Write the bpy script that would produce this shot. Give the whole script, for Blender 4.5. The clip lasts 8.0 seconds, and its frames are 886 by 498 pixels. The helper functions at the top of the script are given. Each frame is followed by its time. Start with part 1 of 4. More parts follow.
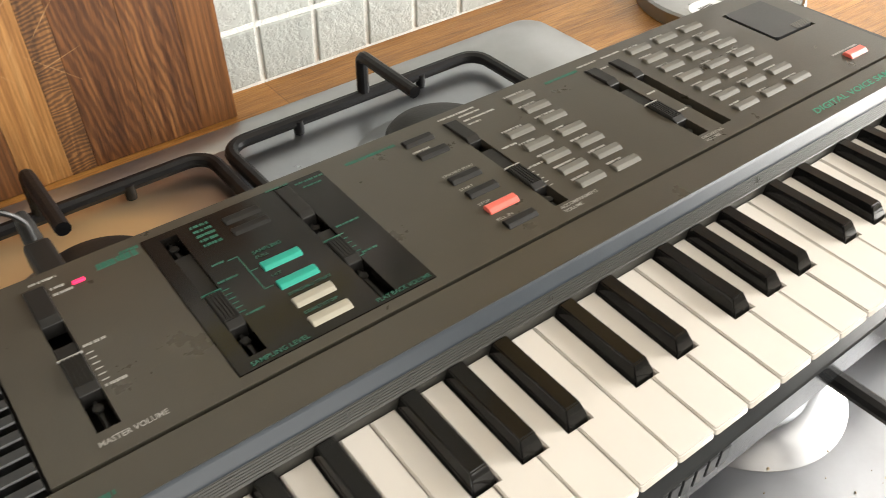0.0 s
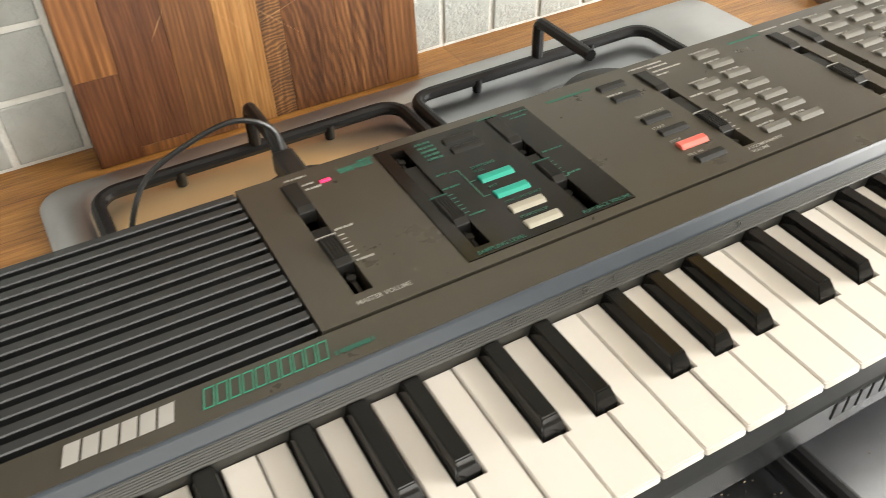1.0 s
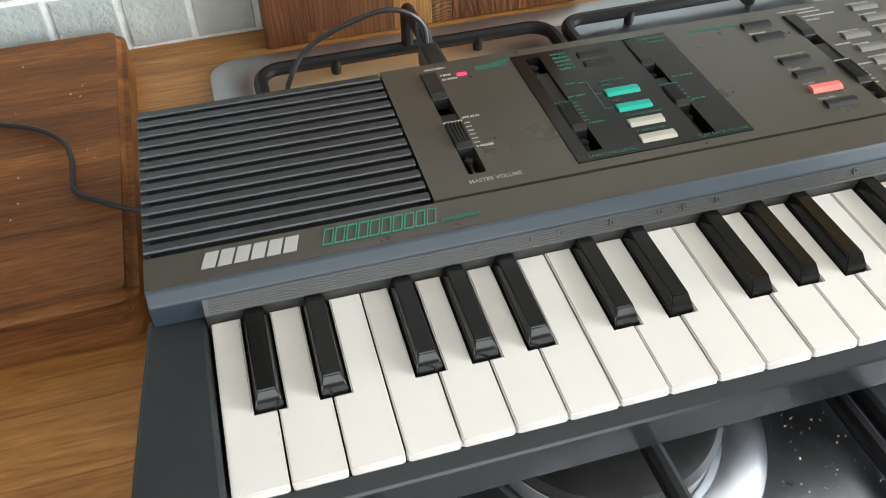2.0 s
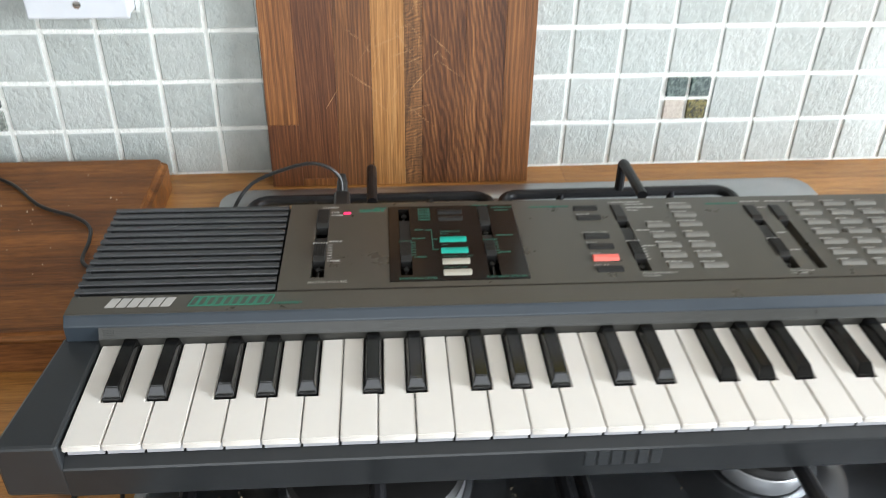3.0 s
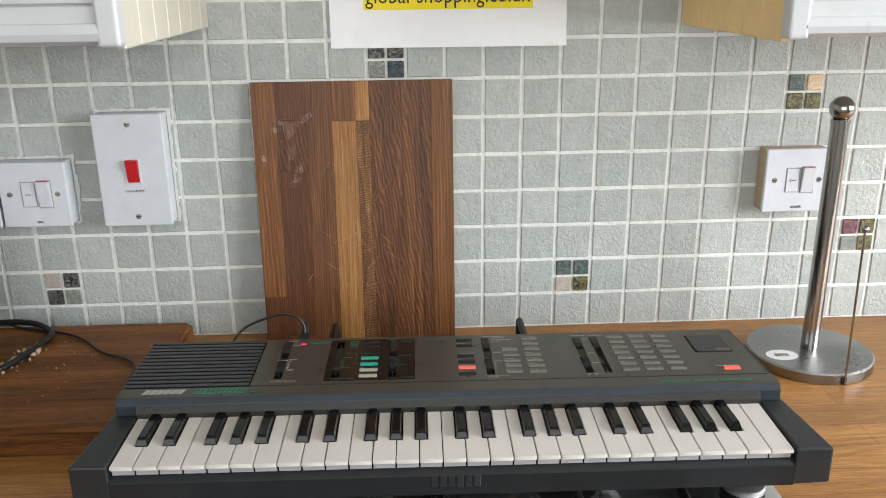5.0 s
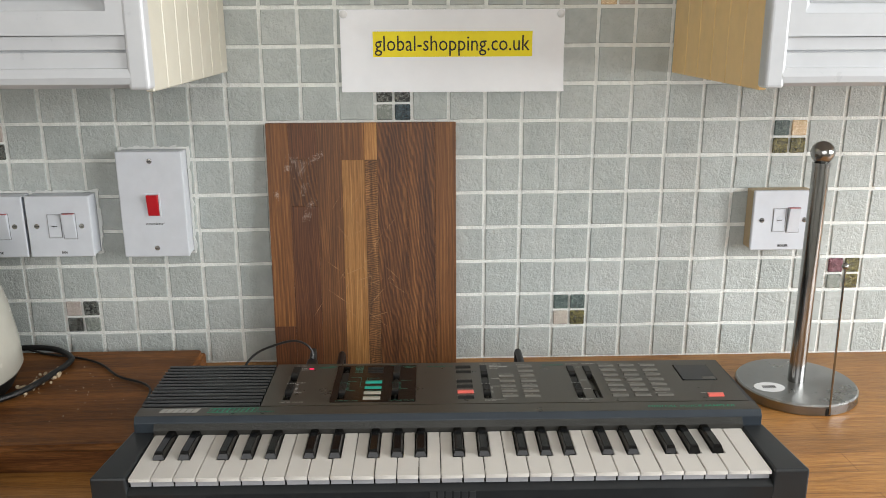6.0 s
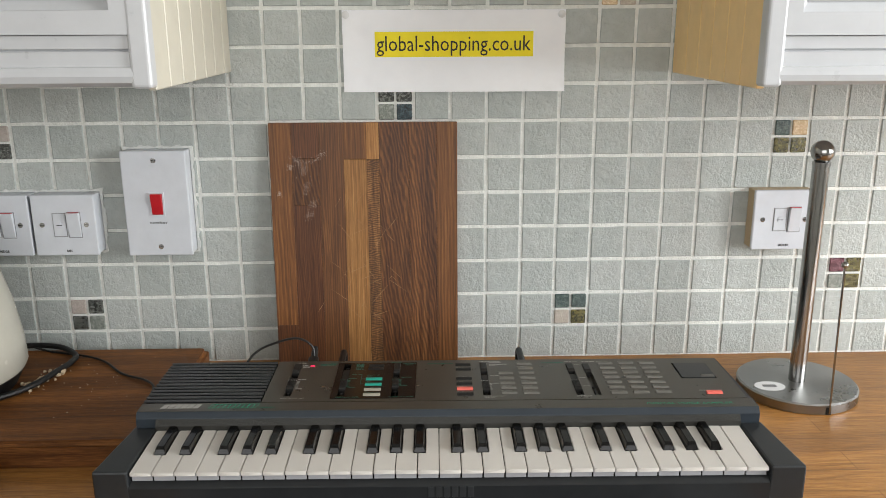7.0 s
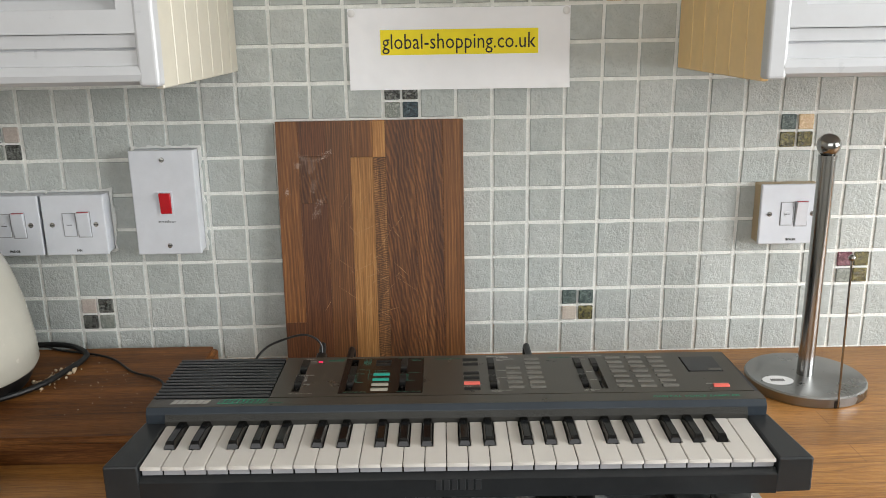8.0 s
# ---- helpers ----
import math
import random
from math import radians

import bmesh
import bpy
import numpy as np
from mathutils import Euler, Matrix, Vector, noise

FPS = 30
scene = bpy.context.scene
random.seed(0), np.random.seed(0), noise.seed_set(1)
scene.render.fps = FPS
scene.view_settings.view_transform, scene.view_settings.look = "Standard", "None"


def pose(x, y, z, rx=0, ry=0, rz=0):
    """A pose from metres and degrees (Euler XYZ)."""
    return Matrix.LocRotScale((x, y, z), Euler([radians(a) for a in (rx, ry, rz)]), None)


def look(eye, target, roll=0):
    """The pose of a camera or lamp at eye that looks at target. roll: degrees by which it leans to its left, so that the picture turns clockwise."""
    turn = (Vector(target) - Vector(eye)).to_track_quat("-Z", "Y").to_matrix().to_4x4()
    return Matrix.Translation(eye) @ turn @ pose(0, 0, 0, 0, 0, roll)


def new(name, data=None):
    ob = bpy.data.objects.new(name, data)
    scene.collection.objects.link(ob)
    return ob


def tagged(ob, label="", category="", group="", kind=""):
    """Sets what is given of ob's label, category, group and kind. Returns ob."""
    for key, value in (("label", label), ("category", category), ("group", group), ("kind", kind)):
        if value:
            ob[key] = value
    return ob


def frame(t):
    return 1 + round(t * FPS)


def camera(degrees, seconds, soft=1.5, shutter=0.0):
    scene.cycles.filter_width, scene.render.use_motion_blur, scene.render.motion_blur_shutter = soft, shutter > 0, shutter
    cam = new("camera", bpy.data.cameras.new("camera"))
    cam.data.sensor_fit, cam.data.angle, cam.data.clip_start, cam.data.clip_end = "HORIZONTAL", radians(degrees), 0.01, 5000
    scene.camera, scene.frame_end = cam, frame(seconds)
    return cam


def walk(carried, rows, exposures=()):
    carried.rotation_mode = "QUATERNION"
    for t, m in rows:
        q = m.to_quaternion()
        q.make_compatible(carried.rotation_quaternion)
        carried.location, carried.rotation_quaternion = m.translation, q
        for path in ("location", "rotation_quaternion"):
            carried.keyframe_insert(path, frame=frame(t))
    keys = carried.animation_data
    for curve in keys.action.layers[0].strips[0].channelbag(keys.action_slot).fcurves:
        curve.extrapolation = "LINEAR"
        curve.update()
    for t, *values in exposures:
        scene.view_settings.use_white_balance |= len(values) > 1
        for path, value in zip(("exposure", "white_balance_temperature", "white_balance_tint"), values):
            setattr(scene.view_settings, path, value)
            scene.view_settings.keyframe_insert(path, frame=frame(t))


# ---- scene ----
cam = camera(56.3, 8.0, soft=0.6, shutter=0.2)
PATH = [
    (0, (-0.252, -0.552, 1.235), (0.685, 0.633, -0.075), 0.4),
    (0.5, (-0.292, -0.563, 1.236), (0.554, 0.694, -0.069), -1.1),
    (1, (-0.324, -0.576, 1.235), (0.412, 0.751, -0.068), -1.6),
    (1.2, (-0.339, -0.583, 1.236), (0.325, 0.772, -0.077), -2.0),
    (2.3, (-0.316, -0.645, 1.238), (0.025, 0.728, -0.175), -0.4),
    (2.5, (-0.285, -0.672, 1.249), (0.02, 0.717, -0.158), -0.4),
    (3, (-0.194, -0.778, 1.301), (-0.041, 0.896, 0.219), 1.1),
    (3.5, (-0.126, -0.884, 1.327), (-0.037, 0.863, 0.357), -0.1),
    (4, (-0.105, -0.964, 1.358), (-0.04, 0.876, 0.576), -0.4),
    (4.5, (-0.098, -1.027, 1.372), (-0.027, 0.85, 0.685), -0.6),
    (5, (-0.099, -1.082, 1.377), (-0.022, 0.815, 0.748), -0.7),
    (5.2, (-0.095, -1.101, 1.385), (-0.023, 0.808, 0.793), -0.9),
    (6.5, (-0.094, -1.143, 1.381), (-0.039, 0.785, 0.853), 0.1),
    (7, (-0.087, -1.146, 1.379), (-0.043, 0.783, 0.854), -0.3),
    (7.5, (-0.086, -1.15, 1.375), (-0.048, 0.78, 0.854), -0.5),
    (8, (-0.084, -1.152, 1.373), (-0.062, 0.779, 0.853), -0.9),
]
EXPOSURES = [(0.0, 0.10, 7100, 11), (1.0, 0.28, 7100, 10), (2.3, 0.16, 6000, 7), (3.0, 0.06, 6100, 8), (3.5, -0.18, 6200, 9), (4.5, -0.50, 6350, 9.5), (5.2, -0.70, 6400, 10), (6.5, -0.84, 6550, 10), (8.0, -0.85, 6550, 10)]
walk(cam, [(t, look(eye, target, roll)) for t, eye, target, roll in PATH], EXPOSURES)

# ---------------------------------------------------------------- light
world = bpy.data.worlds.new("sky")
scene.world = world
world.use_nodes = True
wn = world.node_tree
sky = wn.nodes.new("ShaderNodeTexSky")
sky.sky_type, sky.sun_disc = "NISHITA", False
sky.sun_elevation, sky.sun_rotation = radians(35), radians(120)
wn.links.new(sky.outputs[0], wn.nodes["Background"].inputs[0])
wn.nodes["Background"].inputs[1].default_value = 0.10


def area(name, power, sx, sy, eye, target, color):
    d = bpy.data.lights.new(name, "AREA")
    d.shape, d.size, d.size_y, d.energy, d.color = "RECTANGLE", sx, sy, power, color
    ob = new(name, d)
    ob.matrix_world = look(eye, target)
    return ob


# daylight through the two windows, set in their openings
area("window_light_right", 110, 1.30, 1.05, (1.93, -1.10, 1.60), (0.0, -0.42, 1.2), (0.96, 0.985, 1.0))
area("window_light_back", 38, 2.10, 1.05, (-0.25, -2.73, 1.60), (-0.1, 0.0, 1.2), (1.0, 0.99, 0.97))

# ---------------------------------------------------------------- materials


def nodes_of(name):
    m = bpy.data.materials.new(name)
    m.use_nodes = True
    nt = m.node_tree
    return m, nt, nt.nodes["Principled BSDF"]


def nd(nt, kind, **kw):
    n = nt.nodes.new(kind)
    for k, v in kw.items():
        n.inputs[k.replace("_", " ")].default_value = v
    return n


def coords(nt, scale=(1, 1, 1), rot=(0, 0, 0), world_space=False):
    mp = nt.nodes.new("ShaderNodeMapping")
    mp.inputs["Scale"].default_value = scale
    mp.inputs["Rotation"].default_value = rot
    if world_space:
        src = nt.nodes.new("ShaderNodeNewGeometry").outputs["Position"]
    else:
        src = nt.nodes.new("ShaderNodeTexCoord").outputs["Object"]
    nt.links.new(src, mp.inputs["Vector"])
    return mp.outputs["Vector"]


def ramp(nt, fac, stops):
    r = nt.nodes.new("ShaderNodeValToRGB")
    els = r.color_ramp.elements
    while len(els) < len(stops):
        els.new(0.5)
    for e, (p, c) in zip(els, stops):
        e.position, e.color = p, (*c, 1)
    nt.links.new(fac, r.inputs["Fac"])
    return r.outputs["Color"]


def mixc(nt, fac, a, b, mode="MIX"):
    m = nt.nodes.new("ShaderNodeMix")
    m.data_type, m.blend_type = "RGBA", mode
    for sock, v in ((m.inputs[0], fac), (m.inputs[6], a), (m.inputs[7], b)):
        if isinstance(v, (int, float)):
            sock.default_value = v
        elif isinstance(v, tuple):
            sock.default_value = (*v, 1)
        else:
            nt.links.new(v, sock)
    return m.outputs[2]


def bump(nt, bsdf, height, strength, dist):
    b = nd(nt, "ShaderNodeBump", Strength=strength, Distance=dist)
    nt.links.new(height, b.inputs["Height"])
    nt.links.new(b.outputs[0], bsdf.inputs["Normal"])


def plastic(name, color, rough=0.4, var=0.15, grain=1200.0, bumpy=0.08, spec=0.5, metal=0.0, coat=0.0, uneven=0.08):
    """Moulded or painted surface: fine grain, faint dust and uneven gloss."""
    m, nt, b = nodes_of(name)
    v = coords(nt, world_space=True)
    n1 = nd(nt, "ShaderNodeTexNoise", Scale=grain, Detail=2.0)
    n2 = nd(nt, "ShaderNodeTexNoise", Scale=38.0, Detail=5.0, Roughness=0.65)
    nt.links.new(v, n1.inputs["Vector"]), nt.links.new(v, n2.inputs["Vector"])
    lo = tuple(c * (1 - var) for c in color)
    hi = tuple(min(1, c * (1 + var)) for c in color)
    c = ramp(nt, n2.outputs[0], [(0.3, lo), (0.7, hi)])
    nt.links.new(c, b.inputs["Base Color"])
    mr = nd(nt, "ShaderNodeMapRange")
    mr.inputs["To Min"].default_value, mr.inputs["To Max"].default_value = max(0.03, rough - uneven), rough + uneven
    nt.links.new(n2.outputs[0], mr.inputs["Value"])
    nt.links.new(mr.outputs[0], b.inputs["Roughness"])
    b.inputs["Specular IOR Level"].default_value = spec
    b.inputs["Metallic"].default_value = metal
    b.inputs["Coat Weight"].default_value = coat
    if bumpy:
        bump(nt, b, n1.outputs[0], bumpy, 0.0005)
    return m


def wood(name, dark, mid, light, axis="X", rough=0.45, scale=1.0, staves=False, figure=1.0, grain_scale=9.0, pore_scale=48.0, tilt=0.0, ripple=None, along=1.2):
    """Oiled timber: long grain, pores and growth rings along one axis."""
    m, nt, b = nodes_of(name)
    st = {"X": (along, 16, 16), "Z": (16, 16, along)}[axis]
    v = coords(nt, tuple(c * scale for c in st), (0, radians(tilt), 0))
    info = nt.nodes.new("ShaderNodeObjectInfo")
    off = nt.nodes.new("ShaderNodeVectorMath")
    off.operation = "ADD"
    nt.links.new(v, off.inputs[0])
    sc = nt.nodes.new("ShaderNodeMath")
    sc.operation = "MULTIPLY"
    sc.inputs[1].default_value = 57.0
    nt.links.new(info.outputs["Random"], sc.inputs[0])
    nt.links.new(sc.outputs[0], off.inputs[1])
    grain = nd(nt, "ShaderNodeTexNoise", Scale=grain_scale, Detail=8.0, Roughness=0.66, Distortion=1.2)
    pores = nd(nt, "ShaderNodeTexNoise", Scale=pore_scale, Detail=4.0, Roughness=0.6)
    broad = nd(nt, "ShaderNodeTexNoise", Scale=0.7, Detail=3.0)
    for n in (grain, pores, broad):
        nt.links.new(off.outputs[0], n.inputs["Vector"])
    c = ramp(nt, grain.outputs[0], [(0.30, dark), (0.5, mid), (0.72, light)])
    p = ramp(nt, pores.outputs[0], [(0.40, (0.32, 0.29, 0.27)), (0.56, (1.12, 1.11, 1.10))])
    c = mixc(nt, 0.62 * figure, c, p, "MULTIPLY")
    bb = ramp(nt, broad.outputs[0], [(0.3, (0.72, 0.70, 0.68)), (0.7, (1.12, 1.1, 1.08))])
    c = mixc(nt, 0.7, c, bb, "MULTIPLY")
    if ripple:
        stretch, lean_, direction, freq, lo, hi, amount = ripple
        wv = nd(nt, "ShaderNodeTexWave", Scale=freq, Distortion=11.0, Detail=5.0, Detail_Scale=0.8)
        wv.bands_direction = direction
        nt.links.new(coords(nt, stretch, (0, radians(lean_), 0)), wv.inputs["Vector"])
        c = mixc(nt, amount, c, ramp(nt, wv.outputs["Fac"], [(0.25, lo), (0.85, hi)]), "MULTIPLY")
    if staves:
        br = nt.nodes.new("ShaderNodeTexBrick")
        br.offset = 0.37
        br.inputs["Scale"].default_value = 1.0
        br.inputs["Brick Width"].default_value, br.inputs["Row Height"].default_value = 0.62, 0.042
        br.inputs["Mortar Size"].default_value = 0.0005
        br.inputs["Color1"].default_value = (0.78, 0.74, 0.70, 1)
        br.inputs["Color2"].default_value = (1.12, 1.1, 1.06, 1)
        br.inputs["Mortar"].default_value = (0.5, 0.42, 0.36, 1)
        nt.links.new(coords(nt, world_space=True), br.inputs["Vector"])
        c = mixc(nt, 0.85, c, br.outputs["Color"], "MULTIPLY")
    nt.links.new(c, b.inputs["Base Color"])
    mr = nd(nt, "ShaderNodeMapRange")
    mr.inputs["To Min"].default_value, mr.inputs["To Max"].default_value = rough - 0.1, rough + 0.14
    nt.links.new(grain.outputs[0], mr.inputs["Value"])
    nt.links.new(mr.outputs[0], b.inputs["Roughness"])
    bump(nt, b, pores.outputs[0], 0.35, 0.0008)
    return m


def stone(name, color, var=0.10, rough=0.5, relief=0.5, scale=1.0, metal=0.0, dist=0.0018):
    """Hand-finished tile: pitted, wavy glaze; each piece a little different."""
    m, nt, b = nodes_of(name)
    v = coords(nt, world_space=True)
    pit = nd(nt, "ShaderNodeTexNoise", Scale=170.0 * scale, Detail=5.0, Roughness=0.6)
    wave = nd(nt, "ShaderNodeTexNoise", Scale=48.0 * scale, Detail=3.0)
    for n in (pit, wave):
        nt.links.new(v, n.inputs["Vector"])
    lo, hi = tuple(c * (1 - var) for c in color), tuple(min(1, c * (1 + var)) for c in color)
    c = ramp(nt, wave.outputs[0], [(0.3, lo), (0.7, hi)])
    info = nt.nodes.new("ShaderNodeObjectInfo")
    t = ramp(nt, info.outputs["Random"], [(0.0, (0.90, 0.91, 0.90)), (1.0, (1.05, 1.04, 1.03))])
    c = mixc(nt, 1.0, c, t, "MULTIPLY")
    nt.links.new(c, b.inputs["Base Color"])
    b.inputs["Roughness"].default_value, b.inputs["Metallic"].default_value = rough, metal
    ad = nt.nodes.new("ShaderNodeMath")
    ad.operation = "ADD"
    pr = nd(nt, "ShaderNodeMapRange")
    pr.inputs["From Min"].default_value, pr.inputs["From Max"].default_value = 0.36, 0.56
    nt.links.new(pit.outputs[0], pr.inputs["Value"])
    nt.links.new(pr.outputs[0], ad.inputs[0]), nt.links.new(wave.outputs[0], ad.inputs[1])
    bump(nt, b, ad.outputs[0], relief, dist)
    return m


def steel(name, color=(0.62, 0.62, 0.61), rough=0.28, stretch=(4, 300, 4), scratch=0.05, smear=0.12):
    """Brushed stainless steel with smears."""
    m, nt, b = nodes_of(name)
    v = coords(nt, stretch)
    br = nd(nt, "ShaderNodeTexNoise", Scale=6.0, Detail=4.0)
    nt.links.new(v, br.inputs["Vector"])
    sm = nd(nt, "ShaderNodeTexNoise", Scale=14.0, Detail=6.0, Roughness=0.7)
    nt.links.new(coords(nt, world_space=True), sm.inputs["Vector"])
    b.inputs["Metallic"].default_value = 1.0
    c = ramp(nt, sm.outputs[0], [(0.3, tuple(k * 0.82 for k in color)), (0.7, color)])
    nt.links.new(c, b.inputs["Base Color"])
    mr = nd(nt, "ShaderNodeMapRange")
    mr.inputs["To Min"].default_value, mr.inputs["To Max"].default_value = rough - smear * 0.5, rough + smear
    nt.links.new(sm.outputs[0], mr.inputs["Value"])
    nt.links.new(mr.outputs[0], b.inputs["Roughness"])
    bump(nt, b, br.outputs[0], scratch, 0.0004)
    return m


M_TILE = stone("grey_tile", (0.444, 0.474, 0.460), 0.07, 0.32, 0.40, 1.10, dist=0.0020)
M_GROUT = stone("grout", (0.85, 0.86, 0.83), 0.08, 0.85, 0.4, 2.0)
M_PLASTER = stone("plaster", (0.52, 0.50, 0.46), 0.03, 0.85, 0.15, 0.5)
M_CEIL = stone("ceiling_paint", (0.68, 0.67, 0.65), 0.02, 0.9, 0.1, 0.5)
M_FLOOR = stone("floor_vinyl", (0.16, 0.13, 0.10), 0.15, 0.5, 0.1, 0.4)
M_OAK = wood("oak_worktop", (0.215, 0.090, 0.020), (0.375, 0.176, 0.045), (0.50, 0.262, 0.080), "X", 0.36, staves=True, figure=0.45)
M_BOARD2 = wood("walnut_slab", (0.082, 0.029, 0.007), (0.180, 0.070, 0.018), (0.285, 0.124, 0.036), "X", 0.50, figure=0.7, grain_scale=5.0, ripple=((0.16, 1, 1), 3, "Y", 4.0, (0.66, 0.60, 0.56), (1.22, 1.21, 1.18), 0.6))
M_BOARD2.node_tree.nodes["Principled BSDF"].inputs["Specular IOR Level"].default_value = 0.22
W_DARK = wood("stave_dark", (0.048, 0.016, 0.005), (0.118, 0.044, 0.013), (0.225, 0.098, 0.031), "Z", 0.48, figure=0.55, grain_scale=7.0, pore_scale=64.0, tilt=5.0, along=0.62, ripple=((1, 1, 0.26), 34, "X", 78.0, (0.56, 0.51, 0.47), (1.55, 1.57, 1.55), 0.62))
W_CROSS = wood("stave_scored", (0.065, 0.028, 0.009), (0.185, 0.084, 0.028), (0.38, 0.190, 0.070), "Z", 0.55, figure=0.6, grain_scale=7.0, pore_scale=24.0, tilt=62.0, ripple=((0.5, 1, 1), 20, "Z", 120.0, (0.42, 0.38, 0.35), (1.5, 1.5, 1.45), 0.7))
W_RED = wood("stave_red", (0.060, 0.019, 0.006), (0.122, 0.042, 0.013), (0.195, 0.076, 0.025), "Z", 0.48, figure=0.5, pore_scale=66.0, along=0.55, ripple=((1, 1, 0.14), 12, "X", 105.0, (0.66, 0.62, 0.58), (1.32, 1.33, 1.33), 0.5))
W_MIX = wood("stave_brown", (0.070, 0.026, 0.008), (0.140, 0.055, 0.017), (0.230, 0.101, 0.033), "Z", 0.48, figure=0.5, pore_scale=66.0, along=0.5, ripple=((1, 1, 0.08), 5, "X", 95.0, (0.64, 0.60, 0.56), (1.34, 1.36, 1.36), 0.5))
W_MID = wood("stave_mid", (0.105, 0.038, 0.009), (0.190, 0.074, 0.020), (0.29, 0.128, 0.040), "Z", 0.48, figure=0.5, pore_scale=60.0, along=0.5, ripple=((1, 1, 0.16), 10, "X", 62.0, (0.58, 0.52, 0.47), (1.3, 1.31, 1.3), 0.42))
W_LIGHT = wood("stave_light", (0.22, 0.094, 0.025), (0.37, 0.176, 0.053), (0.52, 0.282, 0.098), "Z", 0.5, figure=0.55, pore_scale=60.0, along=0.55, ripple=((1, 1, 0.07), 3, "X", 90.0, (0.72, 0.68, 0.62), (1.2, 1.2, 1.18), 0.5))
M_BODY = plastic("charcoal_plastic", (0.0205, 0.0225, 0.0240), 0.36, 0.12, spec=0.42)
M_DECK = plastic("brown_black_plastic", (0.050, 0.044, 0.034), 0.28, 0.05, spec=0.50, uneven=0.02)
# bevel's blue is the window sky's reflection, put into the base colour
M_BEVEL = plastic("sky_tinted_plastic", (0.026, 0.034, 0.043), 0.34, 0.10, spec=0.38)
M_STRIP = plastic("warm_grey_plastic", (0.032, 0.0315, 0.0275), 0.36, 0.10, spec=0.40)
M_KNOB = plastic("slider_plastic", (0.0125, 0.0120, 0.0112), 0.46, 0.12, spec=0.30)
M_RAIL = plastic("smooth_charcoal_plastic", (0.0185, 0.0200, 0.0210), 0.22, 0.10, bumpy=0.03, spec=0.30, uneven=0.04)
# grey instead of ivory: shade under the key lips put into the colour
M_KEYFRONT_SHADE = plastic("shaded_key_front", (0.40, 0.40, 0.42), 0.4, 0.05)
M_SLAT = plastic("grille_plastic", (0.026, 0.027, 0.028), 0.36, 0.10, spec=0.45)
M_HOLE = plastic("slot_black", (0.006, 0.006, 0.006), 0.6, 0.1)
M_WINDOW = plastic("gloss_black_panel", (0.0085, 0.0075, 0.0065), 0.14, 0.1, bumpy=0.0, spec=0.34, uneven=0.03)
M_WHITE = plastic("ivory_plastic", (0.595, 0.563, 0.520), 0.20, 0.02, 300, 0.02, uneven=0.04)
M_BLACK = plastic("gloss_black_plastic", (0.0050, 0.0048, 0.0046), 0.11, 0.2, 300, 0.02, spec=0.32, uneven=0.03)
M_GREEN = plastic("turquoise_button", (0.006, 0.285, 0.215), 0.35, 0.05)
M_RED = plastic("coral_button", (0.70, 0.13, 0.10), 0.35, 0.05)
M_CREAM = plastic("cream_button", (0.32, 0.30, 0.245), 0.4, 0.05)
M_GREY = plastic("grey_button", (0.125, 0.119, 0.105), 0.55, 0.08, spec=0.35)
M_DKBTN = plastic("dark_button", (0.0125, 0.0122, 0.0115), 0.46, 0.1, spec=0.25)
M_INKW = plastic("silver_ink", (0.34, 0.33, 0.31), 0.5, 0.05, bumpy=0)
M_INKG = plastic("green_ink", (0.016, 0.105, 0.072), 0.5, 0.05, bumpy=0)
M_INKB = plastic("bright_green_ink", (0.018, 0.25, 0.155), 0.5, 0.05, bumpy=0)
M_LED, _nt, _b = nodes_of("red_led")
_b.inputs["Base Color"].default_value = (0.8, 0.02, 0.08, 1)
_b.inputs["Emission Color"].default_value = (1.0, 0.03, 0.16, 1)
_b.inputs["Emission Strength"].default_value = 0.8
M_STEEL = steel("hob_steel", (0.50, 0.505, 0.515), 0.38, (2, 240, 2))
M_TRAY = steel("hob_tray_steel", (0.42, 0.435, 0.465), 0.28, (3, 180, 3), 0.05, 0.22)

# golden greasy patch round the back left burner, the board's warm reflection painted in
nt, bs = M_TRAY.node_tree, M_TRAY.node_tree.nodes["Principled BSDF"]
dist = nt.nodes.new("ShaderNodeVectorMath")
dist.operation = "DISTANCE"
dist.inputs[1].default_value = (-0.205, -0.135, 0.903)
wob = nd(nt, "ShaderNodeTexNoise", Scale=16.0, Detail=5.0)
wp = coords(nt, world_space=True)
nt.links.new(wp, wob.inputs["Vector"])
sh = nt.nodes.new("ShaderNodeVectorMath")
sh.operation = "MULTIPLY_ADD"
sh.inputs[1].default_value = (0.05, 0.05, 0.0)
nt.links.new(wob.outputs["Color"], sh.inputs[0])
nt.links.new(wp, sh.inputs[2])
nt.links.new(sh.outputs[0], dist.inputs[0])
gold_patch = ramp(nt, dist.outputs["Value"], [(0.09, (1, 1, 1)), (0.15, (0, 0, 0))])
base_link = bs.inputs["Base Color"].links[0].from_socket
rough_link = bs.inputs["Roughness"].links[0].from_socket
nt.links.new(mixc(nt, gold_patch, base_link, (0.86, 0.66, 0.40)), bs.inputs["Base Color"])
nt.links.new(mixc(nt, gold_patch, rough_link, (0.58, 0.58, 0.58)), bs.inputs["Roughness"])
M_BOWL = steel("burner_bowl_steel", (0.45, 0.46, 0.48), 0.28, (3, 3, 3), 0.03)
M_POLISH = steel("polished_steel", (0.42, 0.42, 0.41), 0.16, (3, 3, 60), 0.02, 0.06)
M_BASE = steel("brushed_base_steel", (0.31, 0.31, 0.305), 0.26, (80, 80, 3), 0.04)
tg = M_BASE.node_tree.nodes.new("ShaderNodeTangent")
tg.direction_type, tg.axis = "RADIAL", "Z"
